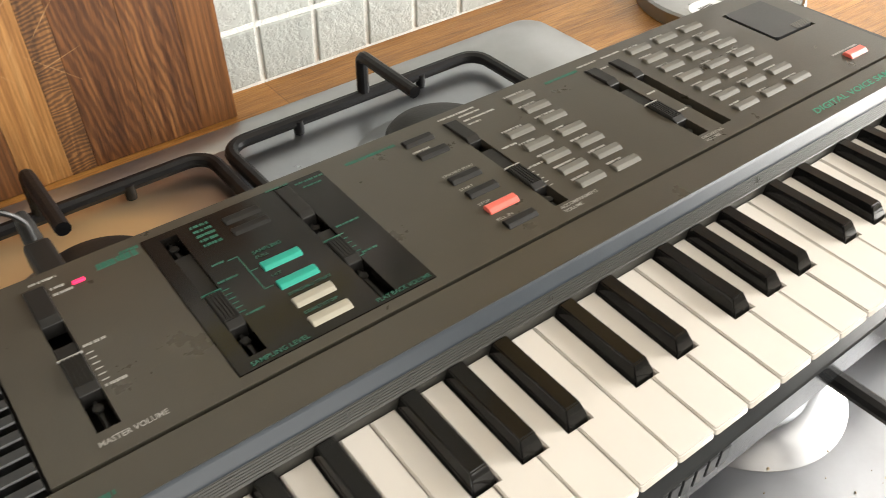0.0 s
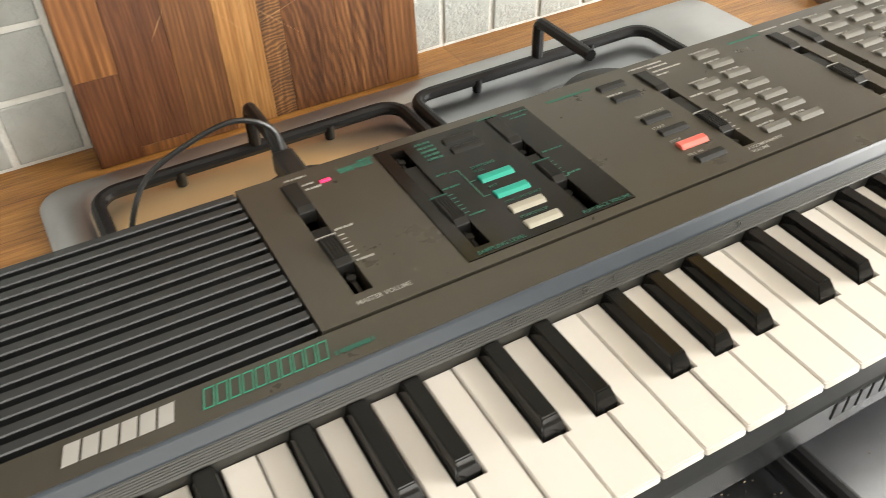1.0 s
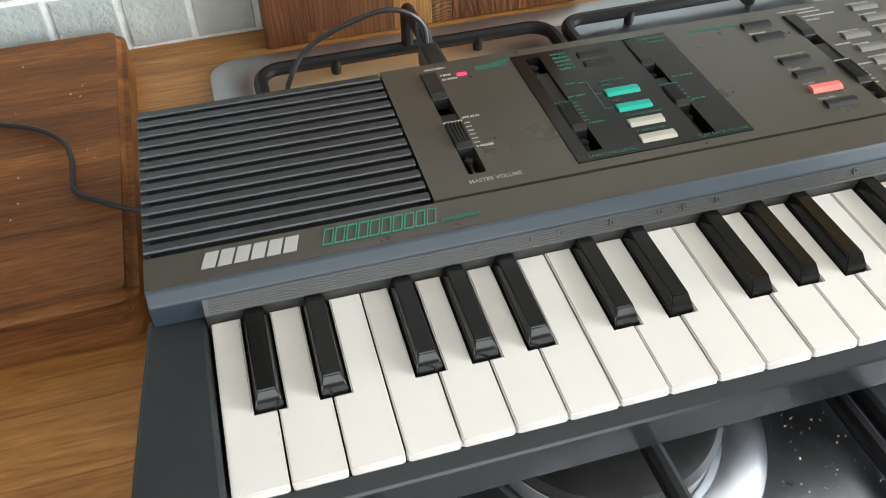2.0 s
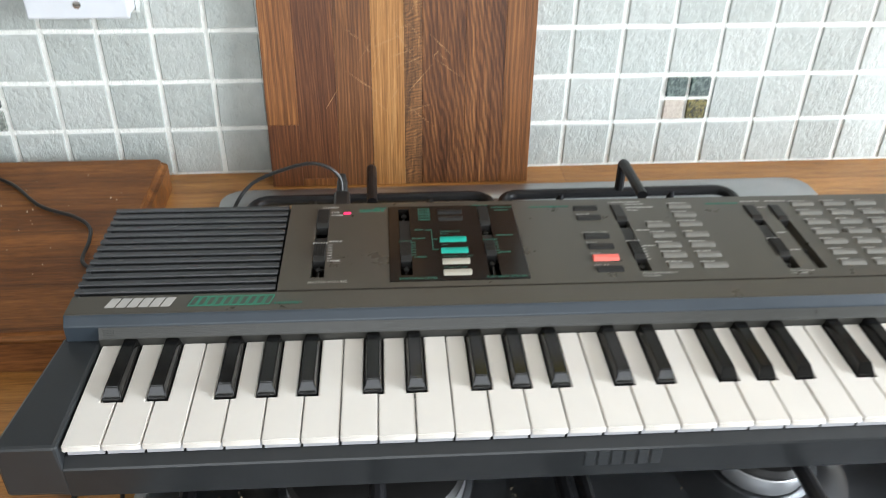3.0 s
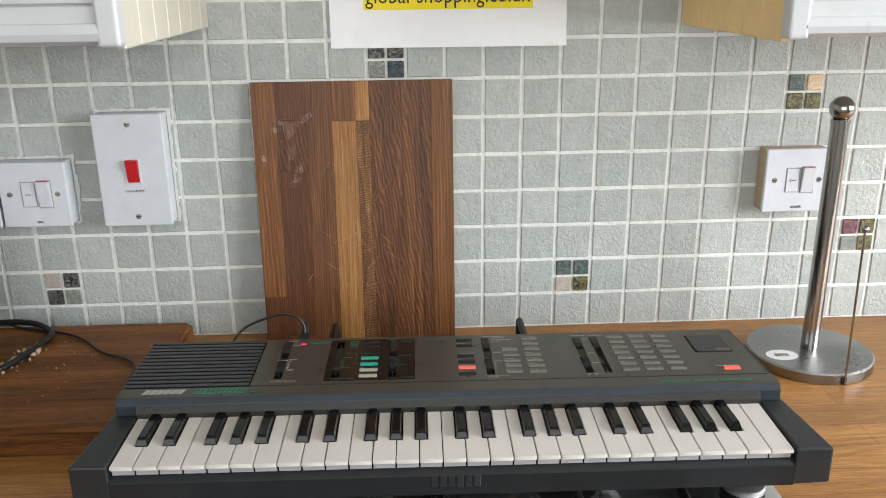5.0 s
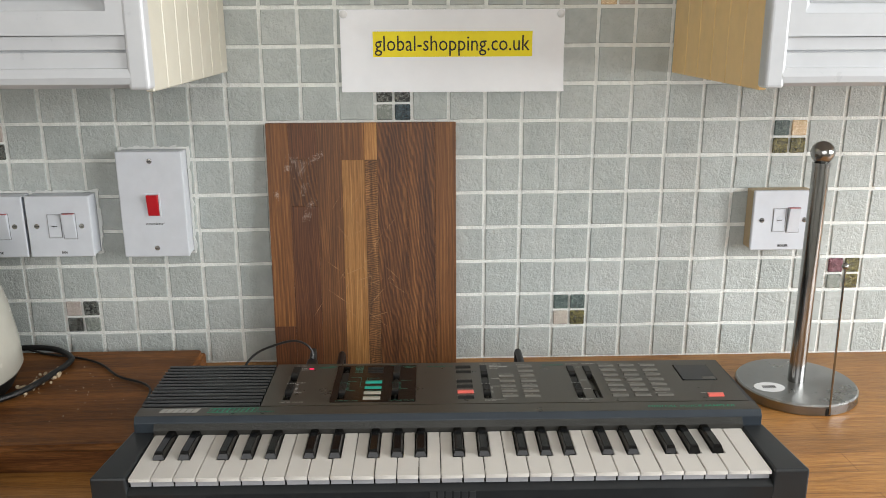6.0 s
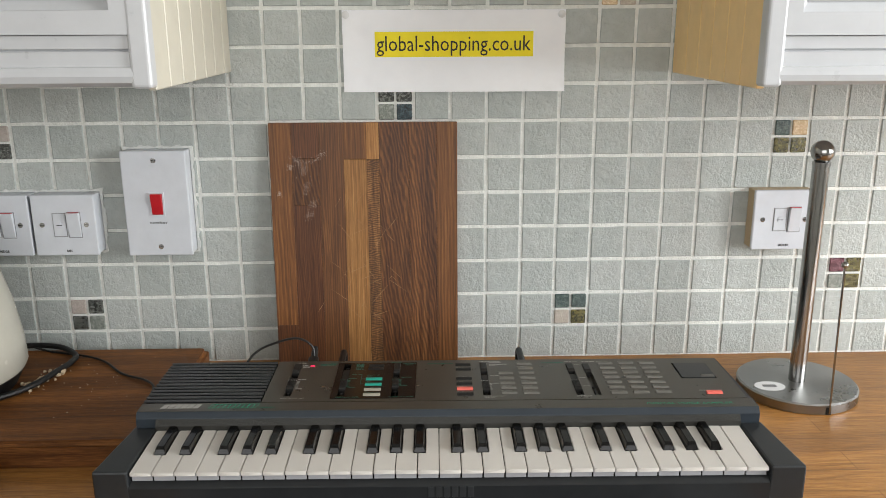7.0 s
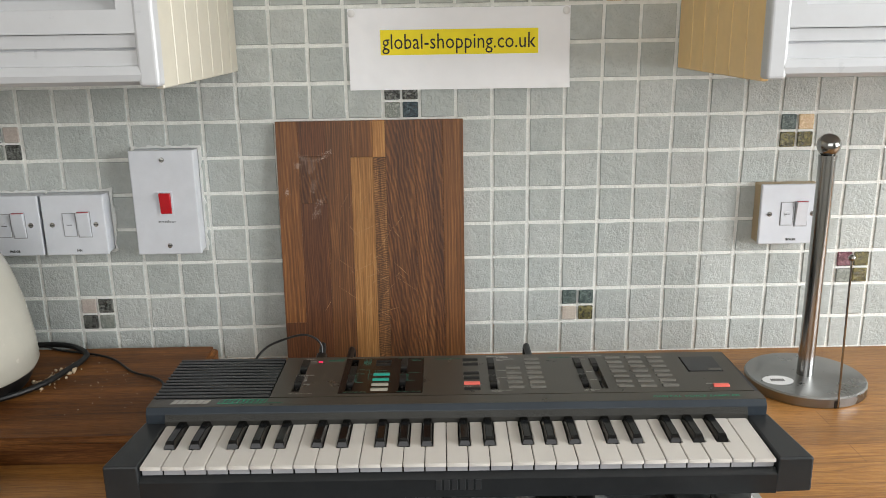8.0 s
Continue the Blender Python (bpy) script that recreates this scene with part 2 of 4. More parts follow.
M_BASE.node_tree.links.new(tg.outputs[0], M_BASE.node_tree.nodes["Principled BSDF"].inputs["Tangent"])
M_BASE.node_tree.nodes["Principled BSDF"].inputs["Anisotropic"].default_value = 0.8
M_IRON = plastic("black_enamel", (0.007, 0.007, 0.008), 0.42, 0.3, 500, 0.25, spec=0.3)
M_CAP = plastic("worn_enamel", (0.015, 0.0145, 0.014), 0.42, 0.3, 500, 0.2, spec=0.3)
M_ALU = steel("burner_alloy", (0.52, 0.53, 0.54), 0.46, (3, 3, 3), 0.05)
M_SWITCH = plastic("white_switch_plastic", (0.64, 0.665, 0.71), 0.35, 0.04, 200, 0.02)
M_ROCKER = plastic("red_rocker", (0.50, 0.014, 0.022), 0.3, 0.1)
M_SEAM = plastic("shadow_grey_seam", (0.22, 0.22, 0.23), 0.6, 0.1, bumpy=0)
M_INK = plastic("black_ink", (0.012, 0.012, 0.014), 0.6, 0.1, bumpy=0)
M_SCREW = plastic("screw_metal", (0.55, 0.55, 0.55), 0.25, 0.2, metal=1.0)
M_SEALANT = plastic("old_sealant", (0.66, 0.67, 0.65), 0.7, 0.10, 250, 0.3)
M_PATTRESS = plastic("yellowed_box", (0.52, 0.40, 0.25), 0.5, 0.08)
M_PAPER = plastic("paper", (0.88, 0.89, 0.92), 0.8, 0.015, 400, 0.1)
M_YELLOW = plastic("highlighter", (0.92, 0.76, 0.02), 0.7, 0.04, bumpy=0)
M_CAB = plastic("white_gloss_paint", (0.54, 0.55, 0.565), 0.30, 0.025, 300, 0.05)
# boarded sides: lit side paler; shaded side's colour holds yellowing and warm bounce
M_CREAMP_LIT = plastic("cream_gloss_paint_lit", (0.60, 0.565, 0.47), 0.38, 0.04, 300, 0.05)
M_YELLOWED_SHADE = plastic("yellowed_gloss_paint_shade", (0.86, 0.60, 0.27), 0.38, 0.05, 300, 0.05)
M_CABLE = plastic("black_cable", (0.007, 0.007, 0.007), 0.45, 0.1)
M_KETTLE = plastic("cream_enamel", (0.48, 0.465, 0.40), 0.25, 0.03, 200, 0.0)
M_CRUMB = plastic("bread_crumb", (0.50, 0.40, 0.27), 0.9, 0.25, 900, 0.6)
M_FLOUR = plastic("dried_flour", (0.44, 0.355, 0.30), 0.9, 0.1, bumpy=0)
M_SCRATCH = plastic("bare_wood_scratch", (0.42, 0.25, 0.12), 0.8, 0.1, bumpy=0)
M_HERB = plastic("green_herb", (0.10, 0.16, 0.06), 0.9, 0.4, 500, 0.6)
M_STICKER = plastic("white_sticker", (0.72, 0.72, 0.72), 0.5, 0.04, bumpy=0)


# ---------------------------------------------------------------- mesh helpers


def mesh_of(bm, name, smooth=False):
    bmesh.ops.recalc_face_normals(bm, faces=bm.faces)
    me = bpy.data.meshes.new(name)
    bm.to_mesh(me)
    bm.free()
    if smooth:
        for p in me.polygons:
            p.use_smooth = True
        me.set_sharp_from_angle(angle=radians(35))
    return me


def part(name, bm, material, parent=None, label="", smooth=False):
    me = bm if isinstance(bm, bpy.types.Mesh) else mesh_of(bm, name, smooth)
    if not me.materials:
        me.materials.append(material)
    ob = new(name, me)
    if parent:
        ob.parent = parent
    if label:
        tagged(ob, label)
    return ob


def thing(name, label, category, loc=(0, 0, 0), rz=0.0, group="", kind=""):
    ob = new(name)
    ob.empty_display_size = 0.05
    ob.matrix_basis = pose(*loc, 0, 0, rz)
    return tagged(ob, label, category, group, kind)


def box(x0, x1, y0, y1, z0, z1, bevel=0.0, seg=2, bm=None):
    bm2 = bmesh.new()
    bmesh.ops.create_cube(bm2, size=1.0)
    for v in bm2.verts:
        v.co = Vector(((x0 + x1) / 2 + v.co.x * (x1 - x0), (y0 + y1) / 2 + v.co.y * (y1 - y0), (z0 + z1) / 2 + v.co.z * (z1 - z0)))
    if bevel:
        bmesh.ops.bevel(bm2, geom=bm2.edges[:], offset=bevel, segments=seg, affect="EDGES", profile=0.5)
    if bm is None:
        return bm2
    me = bpy.data.meshes.new("tmp")
    bm2.to_mesh(me)
    bm2.free()
    bm.from_mesh(me)
    bpy.data.meshes.remove(me)
    return bm


def prism(outline, lo, hi, axis="z", bevel=0.0, seg=2):
    """Extrudes a closed outline between lo and hi along an axis (x: outline is y,z; y: x,z; z: x,y)."""
    bm = bmesh.new()

    def at(a, b, c):
        return {"x": (c, a, b), "y": (a, c, b), "z": (a, b, c)}[axis]

    lo_v = [bm.verts.new(at(a, b, lo)) for a, b in outline]
    hi_v = [bm.verts.new(at(a, b, hi)) for a, b in outline]
    n = len(outline)
    bm.faces.new(lo_v), bm.faces.new(hi_v)
    for i in range(n):
        bm.faces.new((lo_v[i], lo_v[(i + 1) % n], hi_v[(i + 1) % n], hi_v[i]))
    bmesh.ops.recalc_face_normals(bm, faces=bm.faces)
    if bevel:
        bmesh.ops.bevel(bm, geom=bm.edges[:], offset=bevel, segments=seg, affect="EDGES", profile=0.5)
    return bm


def rounded(x0, x1, y0, y1, r, n=6):
    pts = []
    for cx, cy, a0 in ((x1 - r, y1 - r, 0), (x0 + r, y1 - r, 90), (x0 + r, y0 + r, 180), (x1 - r, y0 + r, 270)):
        for k in range(n + 1):
            a = radians(a0 + 90 * k / n)
            pts.append((cx + r * math.cos(a), cy + r * math.sin(a)))
    return pts


def lathe(profile, n=48, centre=(0, 0, 0)):
    """Turns a profile of (radius, height) round the z axis."""
    bm = bmesh.new()
    rings = []
    for r, z in profile:
        if r < 1e-6:
            rings.append([bm.verts.new((centre[0], centre[1], centre[2] + z))])
        else:
            rings.append([bm.verts.new((centre[0] + r * math.cos(2 * math.pi * k / n), centre[1] + r * math.sin(2 * math.pi * k / n), centre[2] + z)) for k in range(n)])
    for a, b in zip(rings, rings[1:]):
        for k in range(n):
            q = [a[k % len(a)], a[(k + 1) % len(a)], b[(k + 1) % len(b)], b[k % len(b)]]
            q = list(dict.fromkeys(q))
            if len(q) > 2:
                bm.faces.new(q)
    for ring in (rings[0], rings[-1]):
        if len(ring) > 2:
            bm.faces.new(ring)
    return bm


def spline(points, steps=8, closed=False):
    ps = [Vector(p) for p in points]
    n = len(ps)
    out = []
    for i in range(n if closed else n - 1):
        if closed:
            a, b, c, d = (ps[(i + k) % n] for k in (-1, 0, 1, 2))
        else:
            b, c = ps[i], ps[i + 1]
            a = ps[i - 1] if i else b * 2 - c
            d = ps[i + 2] if i + 2 < n else c * 2 - b
        for k in range(steps):
            t = k / steps
            out.append(0.5 * ((2 * b) + (c - a) * t + (2 * a - 5 * b + 4 * c - d) * t * t + (3 * b - a - 3 * c + d) * t ** 3))
    if not closed:
        out.append(ps[-1])
    return out


def tube(points, r, n=10, closed=False, bm=None):
    """A round rod along a line of points."""
    bm = bm or bmesh.new()
    ps = [Vector(p) for p in points]
    m = len(ps)
    rings = []
    up = Vector((0, 0, 1))
    for i, p in enumerate(ps):
        a = ps[(i - 1) % m] if closed or i else p
        b = ps[(i + 1) % m] if closed or i + 1 < m else p
        d = (b - a).normalized()
        if abs(d.dot(up)) > 0.95:
            up = Vector((0, 1, 0)) if abs(d.y) < 0.9 else Vector((1, 0, 0))
        s = d.cross(up).normalized()
        up = s.cross(d).normalized()
        rings.append([bm.verts.new(p + r * (math.cos(2 * math.pi * k / n) * s + math.sin(2 * math.pi * k / n) * up)) for k in range(n)])
    for i in range(m if closed else m - 1):
        A, B = rings[i], rings[(i + 1) % m]
        for k in range(n):
            bm.faces.new((A[k], A[(k + 1) % n], B[(k + 1) % n], B[k]))
    if not closed:
        bm.faces.new(rings[0]), bm.faces.new(rings[-1])
    return bm


def plate(x0, x1, y0, y1, z0, z1, holes):
    """A flat plate with rectangular openings right through it."""
    xs = sorted({x0, x1, *(h[0] for h in holes), *(h[1] for h in holes)})
    ys = sorted({y0, y1, *(h[2] for h in holes), *(h[3] for h in holes)})
    bm = bmesh.new()
    vt = {}

    def V(i, j, k):
        if (i, j, k) not in vt:
            vt[i, j, k] = bm.verts.new((xs[i], ys[j], z1 if k else z0))
        return vt[i, j, k]

    def solid(i, j):
        if not (0 <= i < len(xs) - 1 and 0 <= j < len(ys) - 1):
            return False
        cx, cy = (xs[i] + xs[i + 1]) / 2, (ys[j] + ys[j + 1]) / 2
        return not any(h[0] < cx < h[1] and h[2] < cy < h[3] for h in holes)

    for i in range(len(xs) - 1):
        for j in range(len(ys) - 1):
            if not solid(i, j):
                continue
            for k in (0, 1):
                bm.faces.new((V(i, j, k), V(i + 1, j, k), V(i + 1, j + 1, k), V(i, j + 1, k)))
            for di, dj, a, b in ((-1, 0, (i, j), (i, j + 1)), (1, 0, (i + 1, j), (i + 1, j + 1)), (0, -1, (i, j), (i + 1, j)), (0, 1, (i, j + 1), (i + 1, j + 1))):
                if not solid(i + di, j + dj):
                    bm.faces.new((V(*a, 0), V(*b, 0), V(*b, 1), V(*a, 1)))
    return bm


def lettering(text, width, height, bold=0.0, shear=0.0, depth=0.00012):
    """The built-in font as a thin mesh, its lower left corner at the origin, in the xy plane."""
    cu = bpy.data.curves.new("lettering", "FONT")
    cu.body, cu.extrude, cu.offset, cu.shear, cu.resolution_u = text, 0.0, bold, shear, 2
    ob = new("lettering_source", cu)
    bpy.context.view_layer.update()
    me = bpy.data.meshes.new_from_object(ob.evaluated_get(bpy.context.evaluated_depsgraph_get()))
    bpy.data.objects.remove(ob)
    bpy.data.curves.remove(cu)
    co = np.empty(len(me.vertices) * 3)
    me.vertices.foreach_get("co", co)
    co = co.reshape(-1, 3)
    lo, hi = co.min(0), co.max(0)
    co = (co - lo) * [width / (hi[0] - lo[0]), height / (hi[1] - lo[1]), 0]
    co[:, 2] = depth
    me.vertices.foreach_set("co", co.ravel())
    me.materials.clear()
    return me


# ---------------------------------------------------------------- the room
TOP = 0.90


def structure(name, bm, material, label, smooth=False):
    return tagged(part(name, bm, material, None, smooth=smooth), label, name.split("_")[0], kind="structure")


wall_n = structure("wall_north", box(-2.05, 2.0, 0.0, 0.12, 0.0, 2.45), M_GROUT, "pale grout-covered kitchen wall behind the worktop")
structure("wall_west", box(-2.17, -2.05, -2.92, 0.12, 0.0, 2.45), M_PLASTER, "plain pale painted kitchen side wall")
bm = plate(-2.92, 0.12, 0.0, 2.45, -0.06, 0.06, [(-1.78, -0.42, 1.05, 2.15)])
bmesh.ops.transform(bm, matrix=Matrix(((0, 0, 1, 2.06), (1, 0, 0, 0), (0, 1, 0, 0), (0, 0, 0, 1))), verts=bm.verts)
structure("wall_east", bm, M_PLASTER, "plain pale painted wall with a window opening")
bm = plate(-2.05, 2.0, 0.0, 2.45, -0.06, 0.06, [(-1.32, 0.82, 1.05, 2.15)])
bmesh.ops.transform(bm, matrix=Matrix(((1, 0, 0, 0), (0, 0, 1, -2.86), (0, 1, 0, 0), (0, 0, 0, 1))), verts=bm.verts)
structure("wall_south", bm, M_PLASTER, "plain pale painted wall with a window opening")
structure("ceiling", box(-2.17, 2.12, -2.92, 0.12, 2.45, 2.55), M_CEIL, "plain white painted ceiling")
structure("floor", box(-2.17, 2.12, -2.92, 0.12, -0.1, 0.0), M_FLOOR, "plain brown kitchen floor")
structure("base_unit", box(-2.05, 2.0, -0.585, -0.02, 0.0, TOP - 0.0385), M_CAB, "plain white base units under the worktop")
worktop = structure("worktop", prism([(-0.62, 0.862), (-0.62, 0.896), (-0.616, 0.90), (-0.001, 0.90), (-0.001, 0.862)], -2.05, 2.0, "x"), M_OAK, "honey-coloured oiled oak block worktop")

# ---------------------------------------------------------------- chopping board leaning on the wall
board = thing("chopping_board", "dark mixed-stave wooden chopping board leaning upright on tiles", "chopping board", (-0.1695, -0.0235, TOP))
lean = math.atan2(0.0215, 0.352)
BW = 0.1285
BH = 0.3500


def stave(x0, x1, z0, z1, mat):
    bm = box(x0 + 0.00005, x1 - 0.00005, -0.011, 0.011, z0 + 0.00005, z1 - 0.00005, 0.0003, 1)
    ob = part("stave", bm, mat, board)
    ob.rotation_euler = (-lean, 0, 0)
    return ob


for x0, x1, cuts in (
    (-BW, -0.0985, [(0.0, 0.065, W_RED), (0.065, BH, W_MID)]),
    (-0.0985, -0.0610, [(0.0, 0.008, W_MID), (0.008, 0.237, W_RED), (0.237, 0.302, W_DARK), (0.302, BH, W_RED)]),
    (-0.0610, -0.0270, [(0.0, BH, W_MIX)]),
    (-0.0270, 0.0040, [(0.0, 0.300, W_LIGHT), (0.300, BH, W_MID)]),
    (0.0040, 0.0210, [(0.0, 0.300, W_CROSS), (0.300, BH, W_LIGHT)]),
    (0.0210, 0.0620, [(0.0, BH, W_DARK)]),
    (0.0620, 0.1000, [(0.0, BH, W_DARK)]),
    (0.1000, BW, [(0.0, BH, W_MID)]),
):
    for z0, z1, mt in cuts:
        stave(x0, x1, z0, z1, mt)

# dried flour smears on the face
random.seed(5)
bm = bmesh.new()
for cx, cz, ln, ang in ((-0.078, 0.296, 0.030, 22), (-0.060, 0.305, 0.022, 35), (-0.092, 0.300, 0.016, -30), (-0.083, 0.285, 0.014, 60), (-0.080, 0.260, 0.020, 70), (-0.072, 0.238, 0.016, 50), (-0.077, 0.222, 0.012, 55), (-0.117, 0.253, 0.005, 0), (-0.100, 0.290, 0.008, 0)):
    for k in range(75):
        u, w = random.gauss(0, 0.6), random.gauss(0, 0.0024)
        px_ = cx + ln * 0.5 * u * math.cos(radians(ang)) - w * math.sin(radians(ang))
        pz_ = cz + ln * 0.5 * u * math.sin(radians(ang)) + w * math.cos(radians(ang))
        r0 = random.uniform(0.00012, 0.00048)
        n = 6
        vs = [bm.verts.new((px_ + r0 * random.uniform(0.5, 1.6) * math.cos(a), -0.01115, pz_ + r0 * random.uniform(0.5, 1.6) * math.sin(a))) for a in [2 * math.pi * q / n for q in range(n)]]
        bm.faces.new(vs)
fl = tagged(part("flour_smear", bm, M_FLOUR, board, "dried white flour smears"), kind="stuff")
fl.rotation_euler = (-lean, 0, 0)
bm = bmesh.new()
for k in range(34):
    cx, cz = random.gauss(-0.005, 0.028), random.gauss(0.15, 0.045)
    ln, ang = random.uniform(0.008, 0.050), radians(random.choice((-42, -38, -50, 48, 62, 20)) + random.gauss(0, 5))
    dx, dz, wd = ln / 2 * math.cos(ang), ln / 2 * math.sin(ang), random.uniform(0.00010, 0.00026)
    nx, nz = -math.sin(ang) * wd, math.cos(ang) * wd
    bm.faces.new([bm.verts.new((cx + a * dx + b * nx, -0.01112, cz + a * dz + b * nz)) for a, b in ((-1, 0), (0, -1), (1, 0), (0, 1))])
sc_ = tagged(part("knife_scratch", bm, M_SCRATCH, board, "pale knife scratches"), kind="stuff")
sc_.rotation_euler = (-lean, 0, 0)
# slab lying flat
bm = prism(rounded(-1.05, -0.398, -0.303, -0.022, 0.012, 4), TOP, TOP + 0.031, "z")
bmesh.ops.bevel(bm, geom=[e for e in bm.edges if abs(e.verts[0].co.z - e.verts[1].co.z) < 1e-6 and e.verts[0].co.z > TOP + 0.02], offset=0.006, segments=3, affect="EDGES")
slab = tagged(part("wooden_board", bm, M_BOARD2, None, smooth=True), "thick dark brown wooden board lying flat with crumbs", "board")

# ---------------------------------------------------------------- hob
HX0, HX1, HY0, HY1 = -0.345, 0.245, -0.590, -0.048
hob = thing("gas_hob", "stainless steel gas hob set in the worktop, greasy", "hob", (0, 0, TOP))
WELLS = [(-0.322, -0.0835), (-0.0795, 0.160)]
bm = bmesh.new()
outer = rounded(HX0, HX1, HY0, HY1, 0.022, 6)
xs0, xs1 = WELLS[0][0], WELLS[1][1]
ys0, ys1 = HY0 + 0.020, HY1 - 0.020
inner = rounded(xs0, xs1, ys0, ys1, 0.020, 6)
lo = [bm.verts.new((*p, 0.0005)) for p in outer]
mid = [bm.verts.new((p[0], p[1], 0.0045)) for p in outer]
top = [bm.verts.new((*p, 0.0065)) for p in rounded(HX0 + 0.003, HX1 - 0.003, HY0 + 0.003, HY1 - 0.003, 0.020, 6)]
inn = [bm.verts.new((*p, 0.0065)) for p in inner]
dn = [bm.verts.new((*p, 0.0030)) for p in rounded(xs0 + 0.005, xs1 - 0.005, ys0 + 0.005, ys1 - 0.005, 0.016, 6)]
for a, b in ((lo, mid), (mid, top), (top, inn), (inn, dn)):
    for k in range(len(a)):
        bm.faces.new((a[k], a[(k + 1) % len(a)], b[(k + 1) % len(b)], b[k]))
part("hob_rim", bm, M_STEEL, hob, "brushed stainless rim and control strip", True)
bm = bmesh.new()
bm.faces.new([bm.verts.new((*p, 0.0029)) for p in rounded(xs0 + 0.0045, xs1 - 0.0045, ys0 + 0.0045, ys1 - 0.0045, 0.016, 6)])
part("hob_tray", bm, M_TRAY, hob, "dull stainless spill tray, greasy")


def burner(x, y, r, rb):
    b = part("burner", lathe([(rb + 0.006, 0.0031), (rb + 0.002, 0.0042), (rb - 0.005, 0.0078), (rb - 0.014, 0.0090), (r + 0.004, 0.0070), (r + 0.001, 0.006)], 56, (x, y, 0)), M_BOWL, hob, "shiny domed steel burner surround", True)
    part("burner_ring", lathe([(r - 0.003, 0.006), (r, 0.007), (r, 0.0185), (r - 0.002, 0.0205), (r - 0.006, 0.0205)], 56, (x, y, 0)), M_ALU, b, "matt alloy flame ring", True)
    part("burner_cap", lathe([(r - 0.004, 0.0190), (r + 0.0008, 0.0207), (r + 0.0010, 0.0232), (r - 0.0015, 0.0262), (r - 0.007, 0.0276), (0.0, 0.0284)], 56, (x, y, 0)), M_CAP, b, "worn black enamel burner cap", True)


burner(-0.200, -0.4230, 0.0550, 0.074)
burner(0.041, -0.4265, 0.0285, 0.049)
burner(-0.193, -0.1775, 0.0375, 0.0565)
burner(0.045, -0.1770, 0.0395, 0.0585)
for y in (-0.435, -0.36, -0.285, -0.21):
    k = part("control_knob", lathe([(0.0235, 0.0066), (0.0235, 0.0105), (0.0215, 0.0118), (0.0, 0.0118)], 36, (0.203, y, 0)), M_ALU, hob, "silver control knob with a dark cap", True)
    part("knob_grip", lathe([(0.0205, 0.0119), (0.0195, 0.0235), (0.0, 0.0235)], 36, (0.203, y, 0)), M_IRON, k, "black grip", True)
    part("knob_rim", lathe([(0.0198, 0.0236), (0.0200, 0.0272), (0.0185, 0.0285), (0.0, 0.0290)], 36, (0.203, y, 0)), M_ALU, k, "silver top", True)


def finger(x, y0, y1, name="finger"):
    """A pan support: rises from the rod and runs level towards the burner."""
    d = 1 if y1 > y0 else -1
    pts = [(x, y0, 0.016), (x, y0, 0.036)] + [(x, y0 + d * 0.006 * (1 - math.cos(a)), 0.040 + 0.006 * math.sin(a) - 0.0) for a in (0.4, 0.8, 1.2, 1.57)] + [(x, y1, 0.0455)]
    return tube(pts, 0.0046, 10)


def grate(x0, x1, burners):
    g = thing("pan_support", "black enamelled wire pan support on the hob", "pan support", (0, 0, TOP), group="pan supports")
    y0, y1 = -0.562, -0.084
    loop = [Vector((*p, 0.0125)) for p in rounded(x0, x1, y0, y1, 0.016, 5)]
    part("frame", tube(loop, 0.0050, 10, True), M_IRON, g, smooth=True)
    for bx in burners:
        part("finger", finger(bx, y1, y1 - 0.066), M_IRON, g, smooth=True)
        part("finger", finger(bx, y0, y0 + 0.112), M_IRON, g, smooth=True)
    for fx in (x0 + (x1 - x0) * 0.5 + 0.055, x0 + (x1 - x0) * 0.5 - 0.055):
        for fy in (y0, y1):
            part("foot", lathe([(0.0, 0.0031), (0.0036, 0.0031), (0.0040, 0.007), (0.0036, 0.0140), (0.0, 0.0150)], 12, (fx, fy + (0.0024 if fy == y0 else -0.0024), 0)), M_IRON, g, smooth=True)
    return g


grate(-0.311, -0.0880, [-0.199])
grate(-0.0755, 0.150, [0.0405])

# ---------------------------------------------------------------- the electronic keyboard
KZ = 0.950
kb = thing("electronic_keyboard", "charcoal plastic electronic keyboard with 49 keys, lying across the hob", "keyboard", (-0.0658, -0.4695, KZ), -0.8)
HW, DW, DR, DL = 0.3275, 0.3152, 0.3100, 0.3155     # half widths: cheeks, deck front, deck rear right and left
KX, PITCH = -0.2940, 0.02027            # left end of the keys and their spacing
DECK = 0.0530
SEAM = 0.1090
BACK = 0.2145


def kpart(name, bm, mat, label="", smooth=False, parent=None):
    return part(name, bm, mat, parent or kb, label, smooth)


# lower shell with key well, cheeks, front rail
kpart("bottom_shell", prism([(-HW + 0.006, 0.004), (HW - 0.006, 0.004), (DR + 0.001, BACK + 0.001), (-DL - 0.001, BACK + 0.001)], 0.0, 0.016, "z", 0.003), M_BODY)
for sx in (-1, 1):
    o = [(sx * HW, 0.0), (sx * 0.2952, 0.0), (sx * 0.2952, 0.0900), (sx * (DW + 0.003), 0.0900)]
    bm = prism(o, 0.0012, 0.0362, "z", 0.0020)
    for v in bm.verts:      # square inner corner, flush with the rail
        if abs(v.co.x) < 0.2975 and v.co.y < 0.0025 and v.co.z < 0.0340:
            v.co.x, v.co.y = sx * 0.29505, 0.0
    kpart("cheek", bm, M_BODY)
kpart("front_rail", prism([(0.0, 0.0), (0.0, 0.0188), (0.0008, 0.0199), (0.0058, 0.0238), (0.0125, 0.0238), (0.0125, 0.0)], -0.2950, 0.2950, "x"), M_RAIL, "glossy charcoal front rail")
